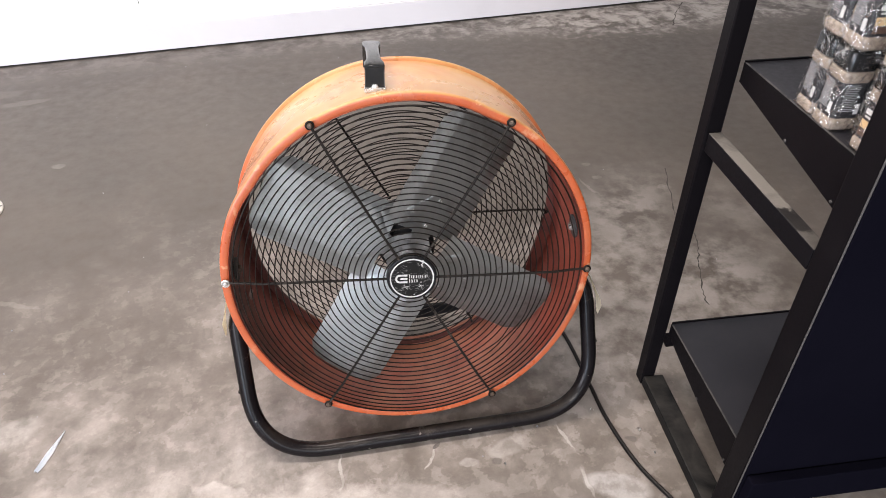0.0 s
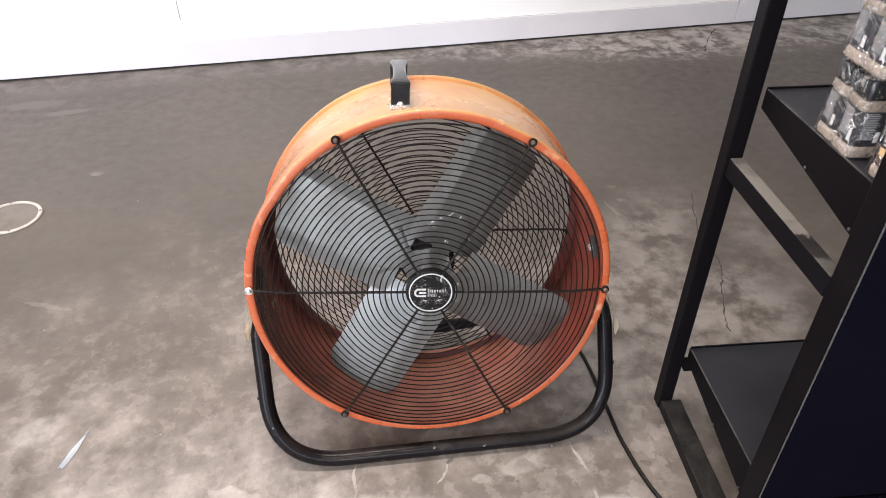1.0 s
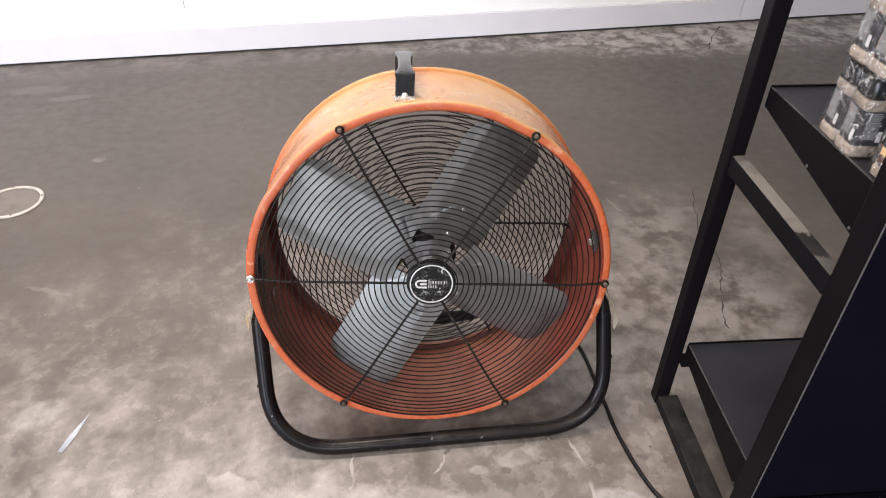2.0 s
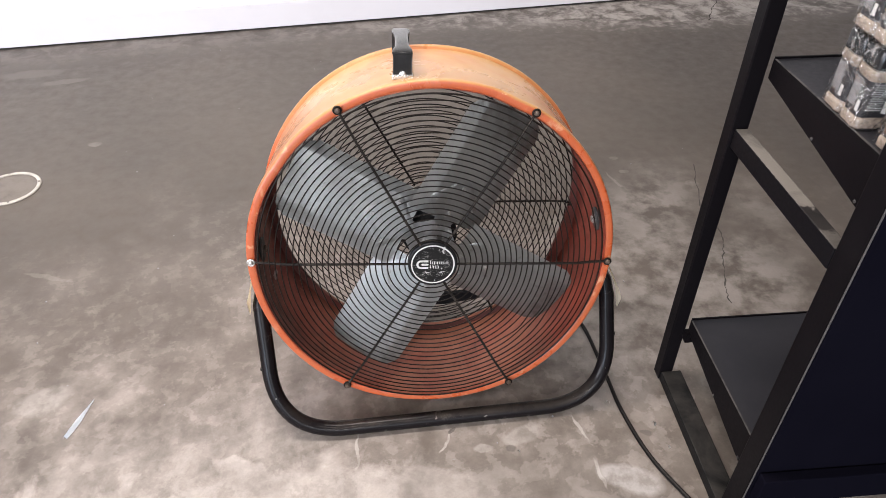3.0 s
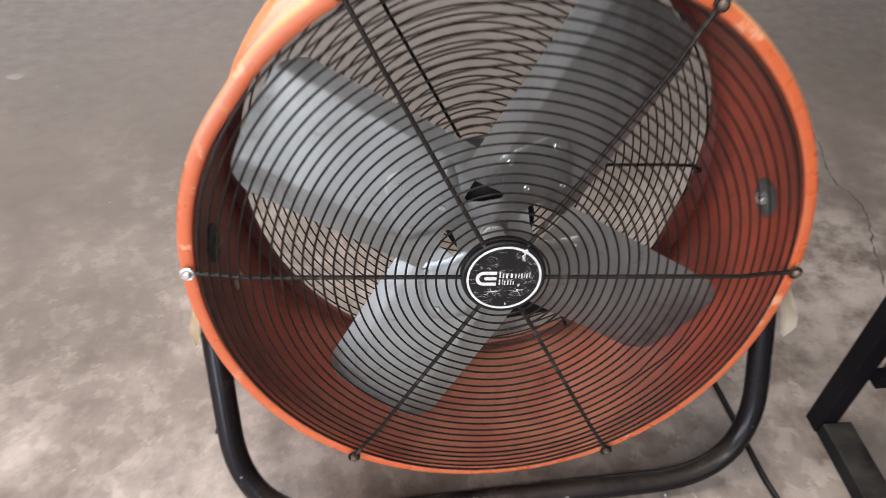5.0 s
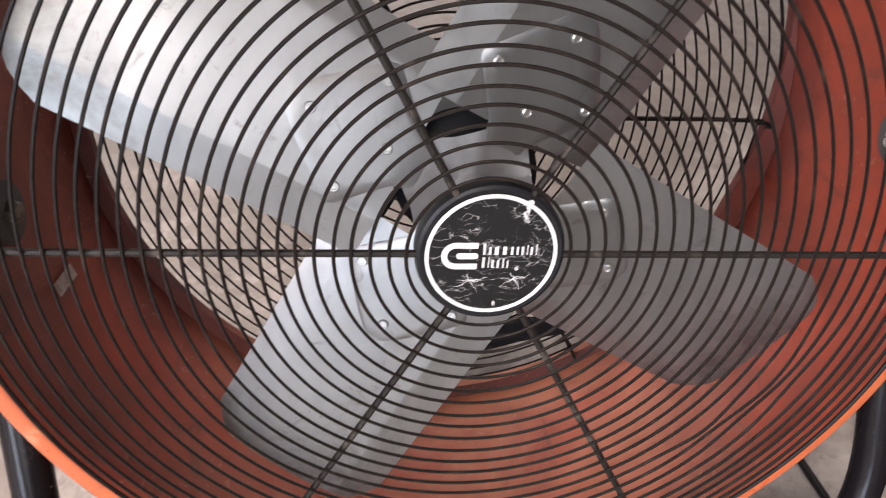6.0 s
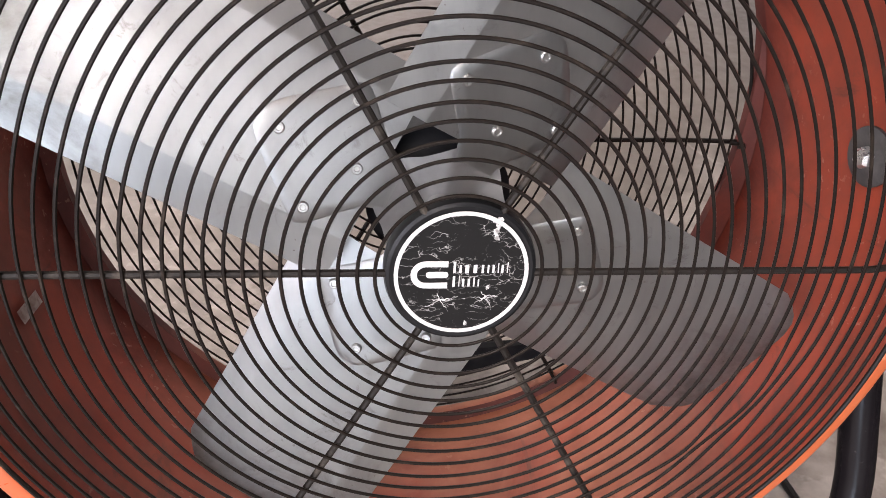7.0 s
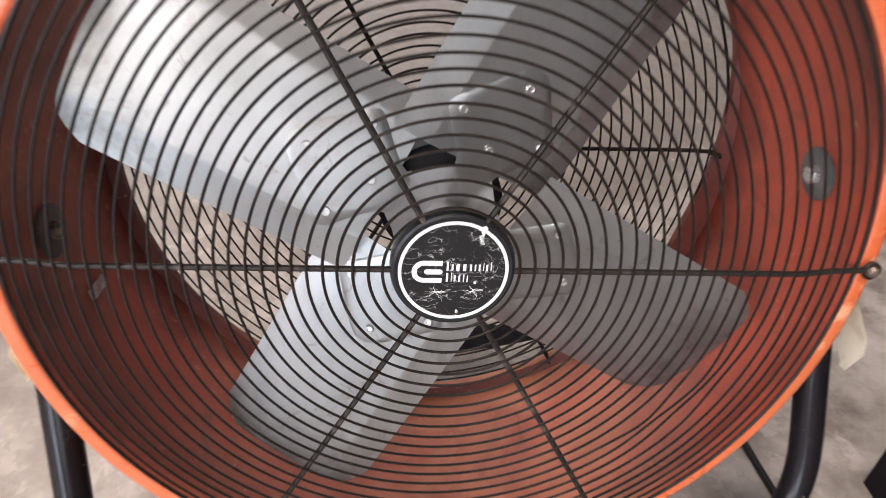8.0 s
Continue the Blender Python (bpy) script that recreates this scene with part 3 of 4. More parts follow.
def crack(points, width, seed):
    random.seed(seed)
    bmc, last = bmesh.new(), None
    pts = curve_points(points, 8)
    for i, p in enumerate(pts):
        d = (pts[min(i + 1, len(pts) - 1)] - pts[max(i - 1, 0)]).normalized()
        s = Vector((-d.y, d.x, 0))
        c = p + s * random.uniform(-0.004, 0.004)
        w = width * random.uniform(0.25, 1.0)
        now = (bmc.verts.new(c + s * w), bmc.verts.new(c - s * w))
        if last:
            bmc.faces.new((last[0], now[0], now[1], last[1]))
        last = now
    return bmc


for pts, w, s in ((((0.875, 0.839, 0.0012), (0.814, 0.636, 0.0012), (0.805, 0.572, 0.0012), (0.820, 0.510, 0.0012), (0.798, 0.424, 0.0012), (0.752, 0.303, 0.0012), (0.734, 0.221, 0.0012)), 0.0022, 3),
                  (((1.548, 2.302, 0.0012), (1.456, 2.157, 0.0012), (1.383, 2.013, 0.0012)), 0.003, 5)):
    ob = part("floor_crack", crack(pts, w, s), CRACK, smooth=False)
    tagged(ob, "thin dark crack in the concrete floor", "crack", kind="structure")

# ---------------------------------------------------------------- drum fan
FAN_TILT, FAN_ROLL, FAN_TURN, FAN_AT = 10.26, -3.02, -0.44, (-0.0018, -0.0075, 0.3744)
# fan space: x right, y up in the ring's plane, z out of the front
FAN = pose(*FAN_AT, 0, 0, FAN_TURN) @ pose(0, 0, 0, 90 - FAN_TILT) @ pose(0, 0, 0, 0, 0, FAN_ROLL)
fan = empty("drum_fan", 0, 0.05, 0)
tagged(fan, "orange steel drum fan with black wire guard, standing on concrete", "fan")
TO_FAN = fan.matrix_world.inverted() @ FAN


def fan_part(name, bm, material, parent=None, label="", m=None, smooth=True):
    bmesh.ops.transform(bm, matrix=TO_FAN @ m if m is not None else TO_FAN, verts=bm.verts[:])
    return part(name, bm, material, parent or fan, label, smooth)


DEPTH = 0.248
R_IN = 0.3165


def dents(a, h, r):
    w = 0.0014 * math.sin(2 * a + 0.7) + 0.0008 * math.sin(5 * a + h * 9)
    # a knock in the front edge on the upper right
    for at, wide, deep in ((1.15, 0.09, 0.004), (2.55, 0.10, 0.003)):
        w -= deep * math.exp(-((a - at) / wide) ** 2) * max(0.0, 1 + h / 0.05) if h > -0.05 else 0
    # the rear lip's radius swells and dips on the right to fit the camera's view
    if h < -DEPTH + 0.010 and r < 0.3125:
        b = math.degrees((a + math.pi) % (2 * math.pi) - math.pi)
        w += 0.0120 * math.exp(-((b - 25) / 14) ** 2) - 0.0100 * math.exp(-((b + 15) / 15) ** 2)
    return w


RIM_Z, RIM_R, BEAD = -0.0180, 0.3155, 0.0078
prof = [(R_IN + 0.0015, -DEPTH + 0.006), (R_IN + 0.0015, -0.0375), (R_IN - 0.0015, -0.0255)]
for k in range(19):
    a = radians(200 - 215 * k / 18)
    prof.append((RIM_R + BEAD * math.copysign(abs(math.cos(a)) ** 0.62, math.cos(a)), RIM_Z + BEAD * math.copysign(abs(math.sin(a)) ** 0.62, math.sin(a))))
prof += [(R_IN + 0.0045, -0.0295), (R_IN + 0.0042, -DEPTH + 0.0165), (R_IN + 0.0046, -DEPTH + 0.0140)]
for k in range(9):
    a = radians(20 + 230 * k / 8)
    prof.append((R_IN + 0.0050 + 0.0062 * math.cos(1.7 - a), -DEPTH + 0.0065 + 0.0062 * math.sin(1.7 - a)))
prof += [(0.3062, -DEPTH - 0.004), (0.3047, -DEPTH), (0.3062, -DEPTH + 0.004)]
drum = fan_part("drum", lathe(prof, 160, closed=True, wobble=dents), ORANGE, label="dented orange painted steel drum with rolled rims")
# wraps the bead's inner face too, its dark colour shading the lower rim
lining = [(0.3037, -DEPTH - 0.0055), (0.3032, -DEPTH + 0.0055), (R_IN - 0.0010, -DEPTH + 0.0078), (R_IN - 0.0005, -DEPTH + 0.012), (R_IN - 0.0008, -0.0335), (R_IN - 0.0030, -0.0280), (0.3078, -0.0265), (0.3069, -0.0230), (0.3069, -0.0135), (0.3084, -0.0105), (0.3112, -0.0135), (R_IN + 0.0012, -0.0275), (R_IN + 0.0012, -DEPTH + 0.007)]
fan_part("drum_inside", lathe(lining, 160, closed=True, wobble=dents), SHADEDGRIME, drum, "dusty red-brown inside of the drum, shade painted in")


def torus(radius, thick, steps, sides, wobble=None):
    return lathe([(radius + thick * math.cos(2 * math.pi * k / sides), thick * math.sin(2 * math.pi * k / sides)) for k in range(sides)], steps, closed=True, wobble=wobble)


def pinched(knocks):
    """A ring knocked out of true: degrees, spread and shove of each knock."""
    def wobble(a, h, r):
        d = math.degrees(a)
        return sum(shove * math.exp(-(((d - at + 180) % 360 - 180) / wide) ** 2) for at, wide, shove in knocks)
    return wobble if knocks else None


def guard(name, shift, z, first, gap, count, spokes, hub_r, reach, bend, label, bent):
    main = fan_part(name, torus(first + gap * (count - 1), 0.0016, 208, 7), WIRE, label=label, m=pose(0, 0, z - bend))
    for k in range(count - 1):
        r = first + gap * k
        drop = bend * max(0.0, min(1.0, (r - 0.255) / 0.055))
        fan_part("guard_ring", torus(r, 0.00113, 96 if r < 0.13 else 208, 6, pinched(bent.get(k))), WIRE, main, m=pose(random.uniform(-0.0005, 0.0005) + shift, random.uniform(-0.0005, 0.0005), z - drop))
    for deg in spokes:
        a = radians(deg)
        u, v = math.cos(a), math.sin(a)
        pts = [(r * u + shift * (1 - r / 0.3165), r * v, zz - 0.0028) for r, zz in ((hub_r, z), (0.12, z), (0.20, z), (0.255, z), (0.285, z - bend * 0.55), (reach, z - bend + 0.002))]
        fan_part("guard_spoke", sweep(pts, 0.0023, 8), SPOKEWIRE if bend > 0 else WIRE, main)
    return main


random.seed(11)
SPOKES = (0, 60, 120, 180, 240, 300)
front = guard("front_guard", -0.0017, 0.0045, 0.0477, 0.0102, 26, SPOKES, 0.042, 0.3155, 0.0095, "black welded wire front guard of close rings",
              {16: [(-40, 7, 0.0040)], 17: [(-38, 7, -0.0018), (-24, 9, 0.0036)], 18: [(-34, 9, -0.0040)], 19: [(-24, 9, -0.0040)]})
rear = guard("rear_guard", 0.0, -DEPTH - 0.004, 0.048, 0.0108, 25, [d + 1 for d in SPOKES], 0.045, 0.3085, -0.004, "black welded wire rear guard", {})

for deg in SPOKES:
    a = radians(deg + 1)
    hook = [(0.293, -DEPTH + 0.003), (0.3005, -DEPTH + 0.004), (0.3035, -DEPTH + 0.009), (0.3005, -DEPTH + 0.015), (0.2950, -DEPTH + 0.0145)]
    fan_part("guard_clip", sweep([(r * math.cos(a), r * math.sin(a), h) for r, h in hook], 0.0019, 8), WIRE, rear, "bent black clip holding the rear guard")

for deg in SPOKES:
    a = radians(deg)
    p = Vector((0.3155 * math.cos(a), 0.3155 * math.sin(a), -0.0010))
    bright = deg == 180
    eye = fan_part("guard_eyelet", torus(0.0058, 0.0018, 24, 8), STEEL if bright else WIRE, front, "bright eyelet" if bright else "", m=pose(p.x, p.y, p.z - 0.0035))
    fan_part("guard_screw", lathe([(0.0001, 0.0042), (0.0030, 0.0038), (0.0042, 0.0020), (0.0044, -0.001), (0.0032, -0.0015), (0.0030, -0.010)], 16, pose(p.x, p.y, p.z - 0.0020)), STEEL if bright else RUST, eye, "zinc plated screw" if bright else "dull browned screw")

# hub cap and its label
CAP = pose(-0.0006, 0.0006, -0.0030)
cap = fan_part("hub_cap", lathe([(0.0440, -0.004), (0.0440, 0.003), (0.0430, 0.0065), (0.0410, 0.0074), (0.0392, 0.0070), (0.0001, 0.0070)], 64), CAPBLACK, label="round black plastic hub cap", m=CAP)
plate = fan_part("label_disc", lathe([(0.0384, 0.0072), (0.0384, 0.0078), (0.0001, 0.0078)], 64), DECAL, cap, "black label with cracked flaking print", m=CAP)
fan_part("label_border", lathe([(0.0361, 0.0079), (0.0361, 0.0083), (0.0384, 0.0083), (0.0384, 0.0079)], 72, closed=True), WHITE, cap, "white printed ring", m=CAP)


def flat_shape(points, z0, z1):
    b = bmesh.new()
    lo = [b.verts.new((x, y, z0)) for x, y in points]
    hi = [b.verts.new((x, y, z1)) for x, y in points]
    b.faces.new(hi)
    b.faces.new(lo[::-1])
    for k in range(len(points)):
        j = (k + 1) % len(points)
        b.faces.new((lo[k], lo[j], hi[j], hi[k]))
    return b


def capsule(x0, x1, y, r, left=True, right=True, n=6):
    pts = []
    pts += [(x1 + (r * math.cos(a) if right else 0), y + r * math.sin(a)) for a in (math.pi * (-0.5 + k / n) for k in range(n + 1))]
    pts += [(x0 + (r * math.cos(a) if left else 0), y + r * math.sin(a)) for a in (math.pi * (0.5 + k / n) for k in range(n + 1))]
    return pts


# plain emblem: an open hoop round a short bar
hoop = []
for k in range(17):
    a = math.pi * (0.5 + k / 16)
    hoop.append((-0.0205 + 0.0085 * math.cos(a), -0.0003 + 0.0085 * math.sin(a)))
hoop = [(-0.008, 0.0082)] + hoop + [(-0.008, -0.0088), (-0.008, -0.0052)]
for k in range(17):
    a = math.pi * (1.5 - k / 16)
    hoop.append((-0.0205 + 0.0050 * math.cos(a), -0.0003 + 0.0050 * math.sin(a)))
hoop += [(-0.008, 0.0046)]
emblem = fan_part("emblem", flat_shape(hoop, 0.0079, 0.0083), WHITE, cap, "plain white printed emblem", m=CAP, smooth=False)
fan_part("emblem_bar", flat_shape(capsule(-0.0185, -0.0095, -0.0003, 0.0019), 0.0079, 0.0083), WHITE, cap, m=CAP, smooth=False)
x = -0.005
for w, h in ((0.0024, 0.0068), (0.0022, 0.0050), (0.0036, 0.0050), (0.0036, 0.0050), (0.0022, 0.0050), (0.0017, 0.0050), (0.0021, 0.0050), (0.0009, 0.0062), (0.0022, 0.0050), (0.0009, 0.0068)):
    fan_part("print_bar", boxed(x, x + w * 0.58, 0.0008, 0.0008 + h, 0.0079, 0.0083), WHITE, cap, m=CAP, smooth=False)
    x += w + 0.0011
x = -0.005
for w, h in ((0.0024, 0.0066), (0.0009, 0.0066), (0.0021, 0.0048), (0.0021, 0.0048), (0.0015, 0.0056), (0.0014, 0.0046)):
    fan_part("print_bar", boxed(x, x + w * 0.58, -0.0078, -0.0078 + h, 0.0079, 0.0083), WHITE, cap, m=CAP, smooth=False)
    x += w + 0.0011
# print flaked off near the top
random.seed(21)
for cx, cy, s in ((0.0185, 0.0325, 0.0034), (0.0172, 0.0265, 0.0020), (0.0182, 0.0225, 0.0018), (0.0155, -0.0085, 0.0014), (0.004, -0.0325, 0.0016)):
    pts = [(cx + s * random.uniform(0.45, 1.1) * math.cos(a), cy + s * random.uniform(0.5, 1.4) * math.sin(a)) for a in (2 * math.pi * k / 19 for k in range(19))]
    fan_part("flaked_print", flat_shape(pts, 0.0079, 0.0082), FLAKE, cap, m=CAP, smooth=False)

# branching cracks where the print has split
random.seed(33)
for cx, cy in ((-0.0115, -0.0165), (0.0145, -0.0150)):
    bm = bmesh.new()
    for deg, length in ((5, 0.013), (176, 0.010), (-48, 0.011), (222, 0.012), (118, 0.006), (-12, 0.009)):
        p, heading, rows = Vector((cx, cy, 0)), radians(deg), []
        for k in range(9):
            side = Vector((-math.sin(heading), math.cos(heading), 0)) * 0.00042 * (1 - k / 9.5) * random.uniform(0.5, 1.5)
            rows.append((bm.verts.new(p + side + Vector((0, 0, 0.0081))), bm.verts.new(p - side + Vector((0, 0, 0.0081)))))
            turn = heading + random.uniform(-0.75, 0.75)
            p = p + Vector((math.cos(turn), math.sin(turn), 0)) * length / 9
        for a, b in zip(rows, rows[1:]):
            bm.faces.new((a[0], b[0], b[1], a[1]))
    fan_part("cracked_print", bm, FLAKE, cap, "thin pale cracks in the print", m=CAP, smooth=False)

# blades
PHI = radians(61.4)
BLADE_D, PITCH = 0.0845, radians(13.85)
A0, A1, B0, B1 = 0.0775, 0.0770, 0.0740, 0.0735


def blade_point(phi, r, off, lift=0.0, camber=1.0):
    """Place on a blade: r along it, off across it (towards the next blade counter-clockwise)."""
    s = (r - 0.08) / 0.22
    beta = PITCH
    bow = 0.20 * max(0.0, off - 0.0468) + 0.18 * max(0.0, -off - 0.0520)
    q = Vector((math.cos(phi), math.sin(phi), 0)) * r + Vector((-math.sin(phi), math.cos(phi), 0)) * (off * math.cos(beta))
    z = -(BLADE_D - off * math.sin(beta)) - bow
    return Vector((q.x, q.y, z + lift))


def blade_mesh(phi):
    bmb = bmesh.new()
    nr, tip = 14, 0.2890
    # shares of the width, close together at the two creases
    across = sorted([k / 24 for k in range(25)] + [0.199, 0.2025, 0.206, 0.847, 0.8505, 0.854])
    nw = len(across) - 1
    grid = []
    for i in range(nr + 1):
        s = i / nr
        row = []
        for j in range(nw + 1):
            w = across[j]
            r0 = 0.0500
            # rounded tip corners
            cut = 0.020 * max(0.0, abs(2 * w - 1) - 0.72) ** 2 / 0.078
            a0, b0 = A0 + (A1 - A0) * s, B0 + (B1 - B0) * s
            off = a0 - (a0 + b0) * w
            rt = math.sqrt(max(1e-6, tip * tip - (off * 0.9) ** 2)) - cut
            row.append(bmb.verts.new(blade_point(phi, r0 + (rt - r0) * s, off)))
        grid.append(row)
    for i in range(nr):
        for j in range(nw):
            bmb.faces.new((grid[i][j], grid[i + 1][j], grid[i + 1][j + 1], grid[i][j + 1]))
    ext = bmesh.ops.solidify(bmb, geom=bmb.faces[:], thickness=0.0014)
    return bmb




def hub_plate():
    """Pressed plate whose rim twists from arm to arm, with a bowl-shaped notch between them."""
    b = bmesh.new()
    rings = []
    for i in range(7):
        ring = []
        for k in range(96):
            a = 2 * math.pi * k / 96
            d = (a - PHI + math.pi / 4) % (math.pi / 2) - math.pi / 4
            rim = 0.0478 + 0.0052 * math.cos(4 * d)
            rho = 0.012 + (rim - 0.012) * i / 6
            fade = 1 - max(0.0, min(1.0, (abs(d) - 0.33) / 0.455))
            fade = fade * fade * (3 - 2 * fade)
            ring.append(b.verts.new((rho * math.cos(a), rho * math.sin(a), -BLADE_D + 0.0010 + rho * math.sin(d) * math.sin(PITCH) * fade)))
        rings.append(ring)
    for p, q in zip(rings, rings[1:]):
        for k in range(96):
            b.faces.new((p[k], p[(k + 1) % 96], q[(k + 1) % 96], q[k]))
    bmesh.ops.solidify(b, geom=b.faces[:], thickness=0.0014)
    return b


def hub_arm(phi):
    """Shield-shaped arm with a pressed-down border."""
    b = bmesh.new()
    rows = []
    for r, w, lift in ((0.038, 0.013, 0.0015), (0.0523, 0.0185, 0.0015), (0.064, 0.0295, 0.0015), (0.074, 0.0395, 0.0015), (0.0810, 0.0460, 0.0015), (0.0855, 0.0475, 0.0015), (0.0905, 0.0455, 0.0015), (0.100, 0.0373, 0.0015), (0.110, 0.0288, 0.0015), (0.120, 0.0203, 0.0015), (0.1275, 0.0135, 0.0015), (0.1325, 0.0078, 0.0014), (0.1358, 0.0032, 0.0006)):
        row = [blade_point(phi, r, w + 0.0030, 0.0003)]
        row += [blade_point(phi, r, w * (1 - 2 * j / 8), lift) for j in range(9)]
        row += [blade_point(phi, r, -w - 0.0030, 0.0003)]
        rows.append([b.verts.new(p) for p in row])
    for p, q in zip(rows, rows[1:]):
        for j in range(10):
            b.faces.new((p[j], q[j], q[j + 1], p[j + 1]))
    bmesh.ops.solidify(b, geom=b.faces[:], thickness=0.0010)
    return b


spider = fan_part("blade_hub", hub_plate(), HUBSTEEL, label="grey pressed steel blade hub")
fan_part("hub_boss", lathe([(0.015, -BLADE_D - 0.002), (0.015, -BLADE_D + 0.010), (0.013, -BLADE_D + 0.012), (0.0001, -BLADE_D + 0.012)], 32), HUBSTEEL, spider, "grey shaft boss")
for k in range(4):
    phi = PHI + k * math.pi / 2
    fan_part("blade", blade_mesh(phi), BLADE, spider, "pitched galvanised steel fan blade")
    fan_part("hub_arm", hub_arm(phi), BLADE, spider, "pressed hub arm riveted on a blade")
    for r, off in ((0.1215, 0.0), (0.0665, 0.0), (0.0855, 0.0380), (0.0858, -0.0385)):
        c = blade_point(phi, r, off, 0.0026)
        tilt = Matrix.Translation(c) @ Matrix.Rotation(phi, 4, "Z") @ Matrix.Rotation(PITCH, 4, "X")
        fan_part("rivet", lathe([(0.0040, -0.001), (0.0040, 0.0004), (0.0031, 0.0014), (0.0022, 0.0014), (0.0016, 0.0006), (0.0001, 0.0005)], 14), RIVET, spider, "bright domed rivet", m=tilt)

# motor and its struts
fan_part("motor", lathe([(0.020, -0.104), (0.046, -0.108), (0.0525, -0.114), (0.0535, -0.208), (0.054, -0.222), (0.02, -0.228), (0.0001, -0.228)], 48), MOTOR, label="black fan motor")
fan_part("motor_bracket", flat_shape(((-0.05, -0.219), (0.049, -0.214), (0.082, -0.207), (0.110, -0.201), (0.144, -0.192), (0.126, -0.186), (0.100, -0.184), (0.050, -0.187), (-0.05, -0.193)), -0.206, -0.196), MOTOR, label="curved black motor bracket")

# pivots through the drum's sides, with washers inside and plates outside
PIV_R, PIV_L = Vector((0.3135, 0.0425, -0.094)), Vector((-0.3155, -0.0290, -0.107))
for p, side in ((PIV_R, 1), (PIV_L, -1)):
    inward = Vector((-p.x, -p.y, 0)).normalized()
    turn = inward.to_track_quat("Z", "Y").to_matrix().to_4x4()
    at = Matrix.Translation(p) @ turn
    w = fan_part("pivot_washer", lathe([(0.0225, 0.0), (0.0225, 0.0025), (0.020, 0.0036), (0.0001, 0.0036)], 32), RUBBER, m=at, label="grey pivot washer inside the drum")
    # left bolt takes the browned steel, carrying that side's shade in its colour
    fan_part("pivot_bolt", lathe([(0.0085, 0.003), (0.0085, 0.008), (0.006, 0.0105), (0.0001, 0.0105)], 6), STEEL if side > 0 else RUST, w, "zinc pivot bolt" if side > 0 else "pivot bolt darkened for its shaded side", m=at)
    # dusty plate behind each leg, bent away from the drum at its foot
    bmp = bmesh.new()
    rows = []
    if side > 0:
        plate, mid_z = ((-0.030, 0.334, 0.012), (-0.050, 0.344, 0.018), (-0.084, 0.361, 0.021), (-0.100, 0.366, 0.018), (-0.127, 0.367, 0.004)), -0.052
    else:
        plate, mid_z = ((-0.030, 0.3295, 0.016), (-0.058, 0.3286, 0.022), (-0.092, 0.3360, 0.024), (-0.116, 0.3430, 0.022), (-0.154, 0.3430, 0.006)), -0.078
    for v, x, wd in plate:
        rows.append([bmp.verts.new((side * x, v, mid_z + wd)), bmp.verts.new((side * x, v, mid_z - wd))])
    for a, b in zip(rows, rows[1:]):
        bmp.faces.new((a[0], b[0], b[1], a[1]))
    bmesh.ops.solidify(bmp, geom=bmp.faces[:], thickness=0.002)
    fan_part("side_plate", bmp, TAN, label="dusty tan pivot plate", smooth=False)

# rating sticker inside the drum
bmp = bmesh.new()
rows = []
for k in range(5):
    a = math.atan2(-0.099, -0.302) + (k - 2) * 0.0088
    rows.append([bmp.verts.new(((R_IN - 0.0022) * math.cos(a), (R_IN - 0.0022) * math.sin(a), -0.133 + w * 0.0165)) for w in (1, -1)])
for a, b in zip(rows, rows[1:]):
    bmp.faces.new((a[0], b[0], b[1], a[1]))
bmesh.ops.solidify(bmp, geom=bmp.faces[:], thickness=0.0004)
fan_part("sticker", bmp, STICKER, label="small worn foil sticker inside the drum")

# carrying handle on top
HX, HS = -0.0555, math.sqrt(0.3225 ** 2 - 0.0555 ** 2)
bmh = bmesh.new()
box(bmh, HX - 0.0155, HX + 0.0155, HS - 0.002, HS + 0.0365, -0.047, -0.043, bevel=0.001)
handle = fan_part("handle", bmh, BLACK, label="black carrying handle bolted on top", smooth=False)
bmh = bmesh.new()
box(bmh, HX - 0.0155, HX + 0.0155, HS - 0.004, HS + 0.0365, -0.212, -0.208, bevel=0.001)
fan_part("handle_foot", bmh, BLACK, handle, smooth=False)
# grey strips that paint in the lit edges of the worn plate
for dx in (-0.0152, 0.0140):
    fan_part("handle_edge", boxed(HX + dx, HX + dx + 0.0012, HS + 0.004, HS + 0.030, -0.0432, -0.0415), RUBBER, handle, "grey strip for the handle plate's worn, lit edge", smooth=False)
grip = bmesh.new()
rows = []
for s, w, h in ((-0.042, 0.0140, 0.0015), (-0.044, 0.0160, 0.0030), (-0.058, 0.0160, 0.0050), (-0.075, 0.0118, 0.0075), (-0.127, 0.0108, 0.0080), (-0.178, 0.0118, 0.0075), (-0.200, 0.0160, 0.0065), (-0.212, 0.0160, 0.0055), (-0.214, 0.014, 0.003)):
    rows.append([grip.verts.new((HX + w * math.copysign(abs(math.cos(a)) ** 0.6, math.cos(a)), HS + 0.0365 + h * math.copysign(abs(math.sin(a)) ** 0.6, math.sin(a)), s)) for a in (2 * math.pi * k / 20 for k in range(20))])
for a, b in zip(rows, rows[1:]):
    for k in range(20):
        grip.faces.new((a[k], a[(k + 1) % 20], b[(k + 1) % 20], b[k]))
grip.faces.new(rows[0])
grip.faces.new(rows[-1])
fan_part("grip", grip, BLACK, handle, "moulded black plastic grip")
fan_part("handle_plate", boxed(HX - 0.0165, HX + 0.0165, HS - 0.004, HS + 0.0035, -0.052, -0.038, bevel=0.001), STEEL, handle, "bare metal foot plate of the handle", smooth=False)
fan_part("handle_bolt", lathe([(0.0055, 0), (0.005, 0.003), (0.0001, 0.004)], 12), STEEL, handle, "bright handle bolt", m=Matrix.Translation((HX, HS + 0.004, -0.0425)))

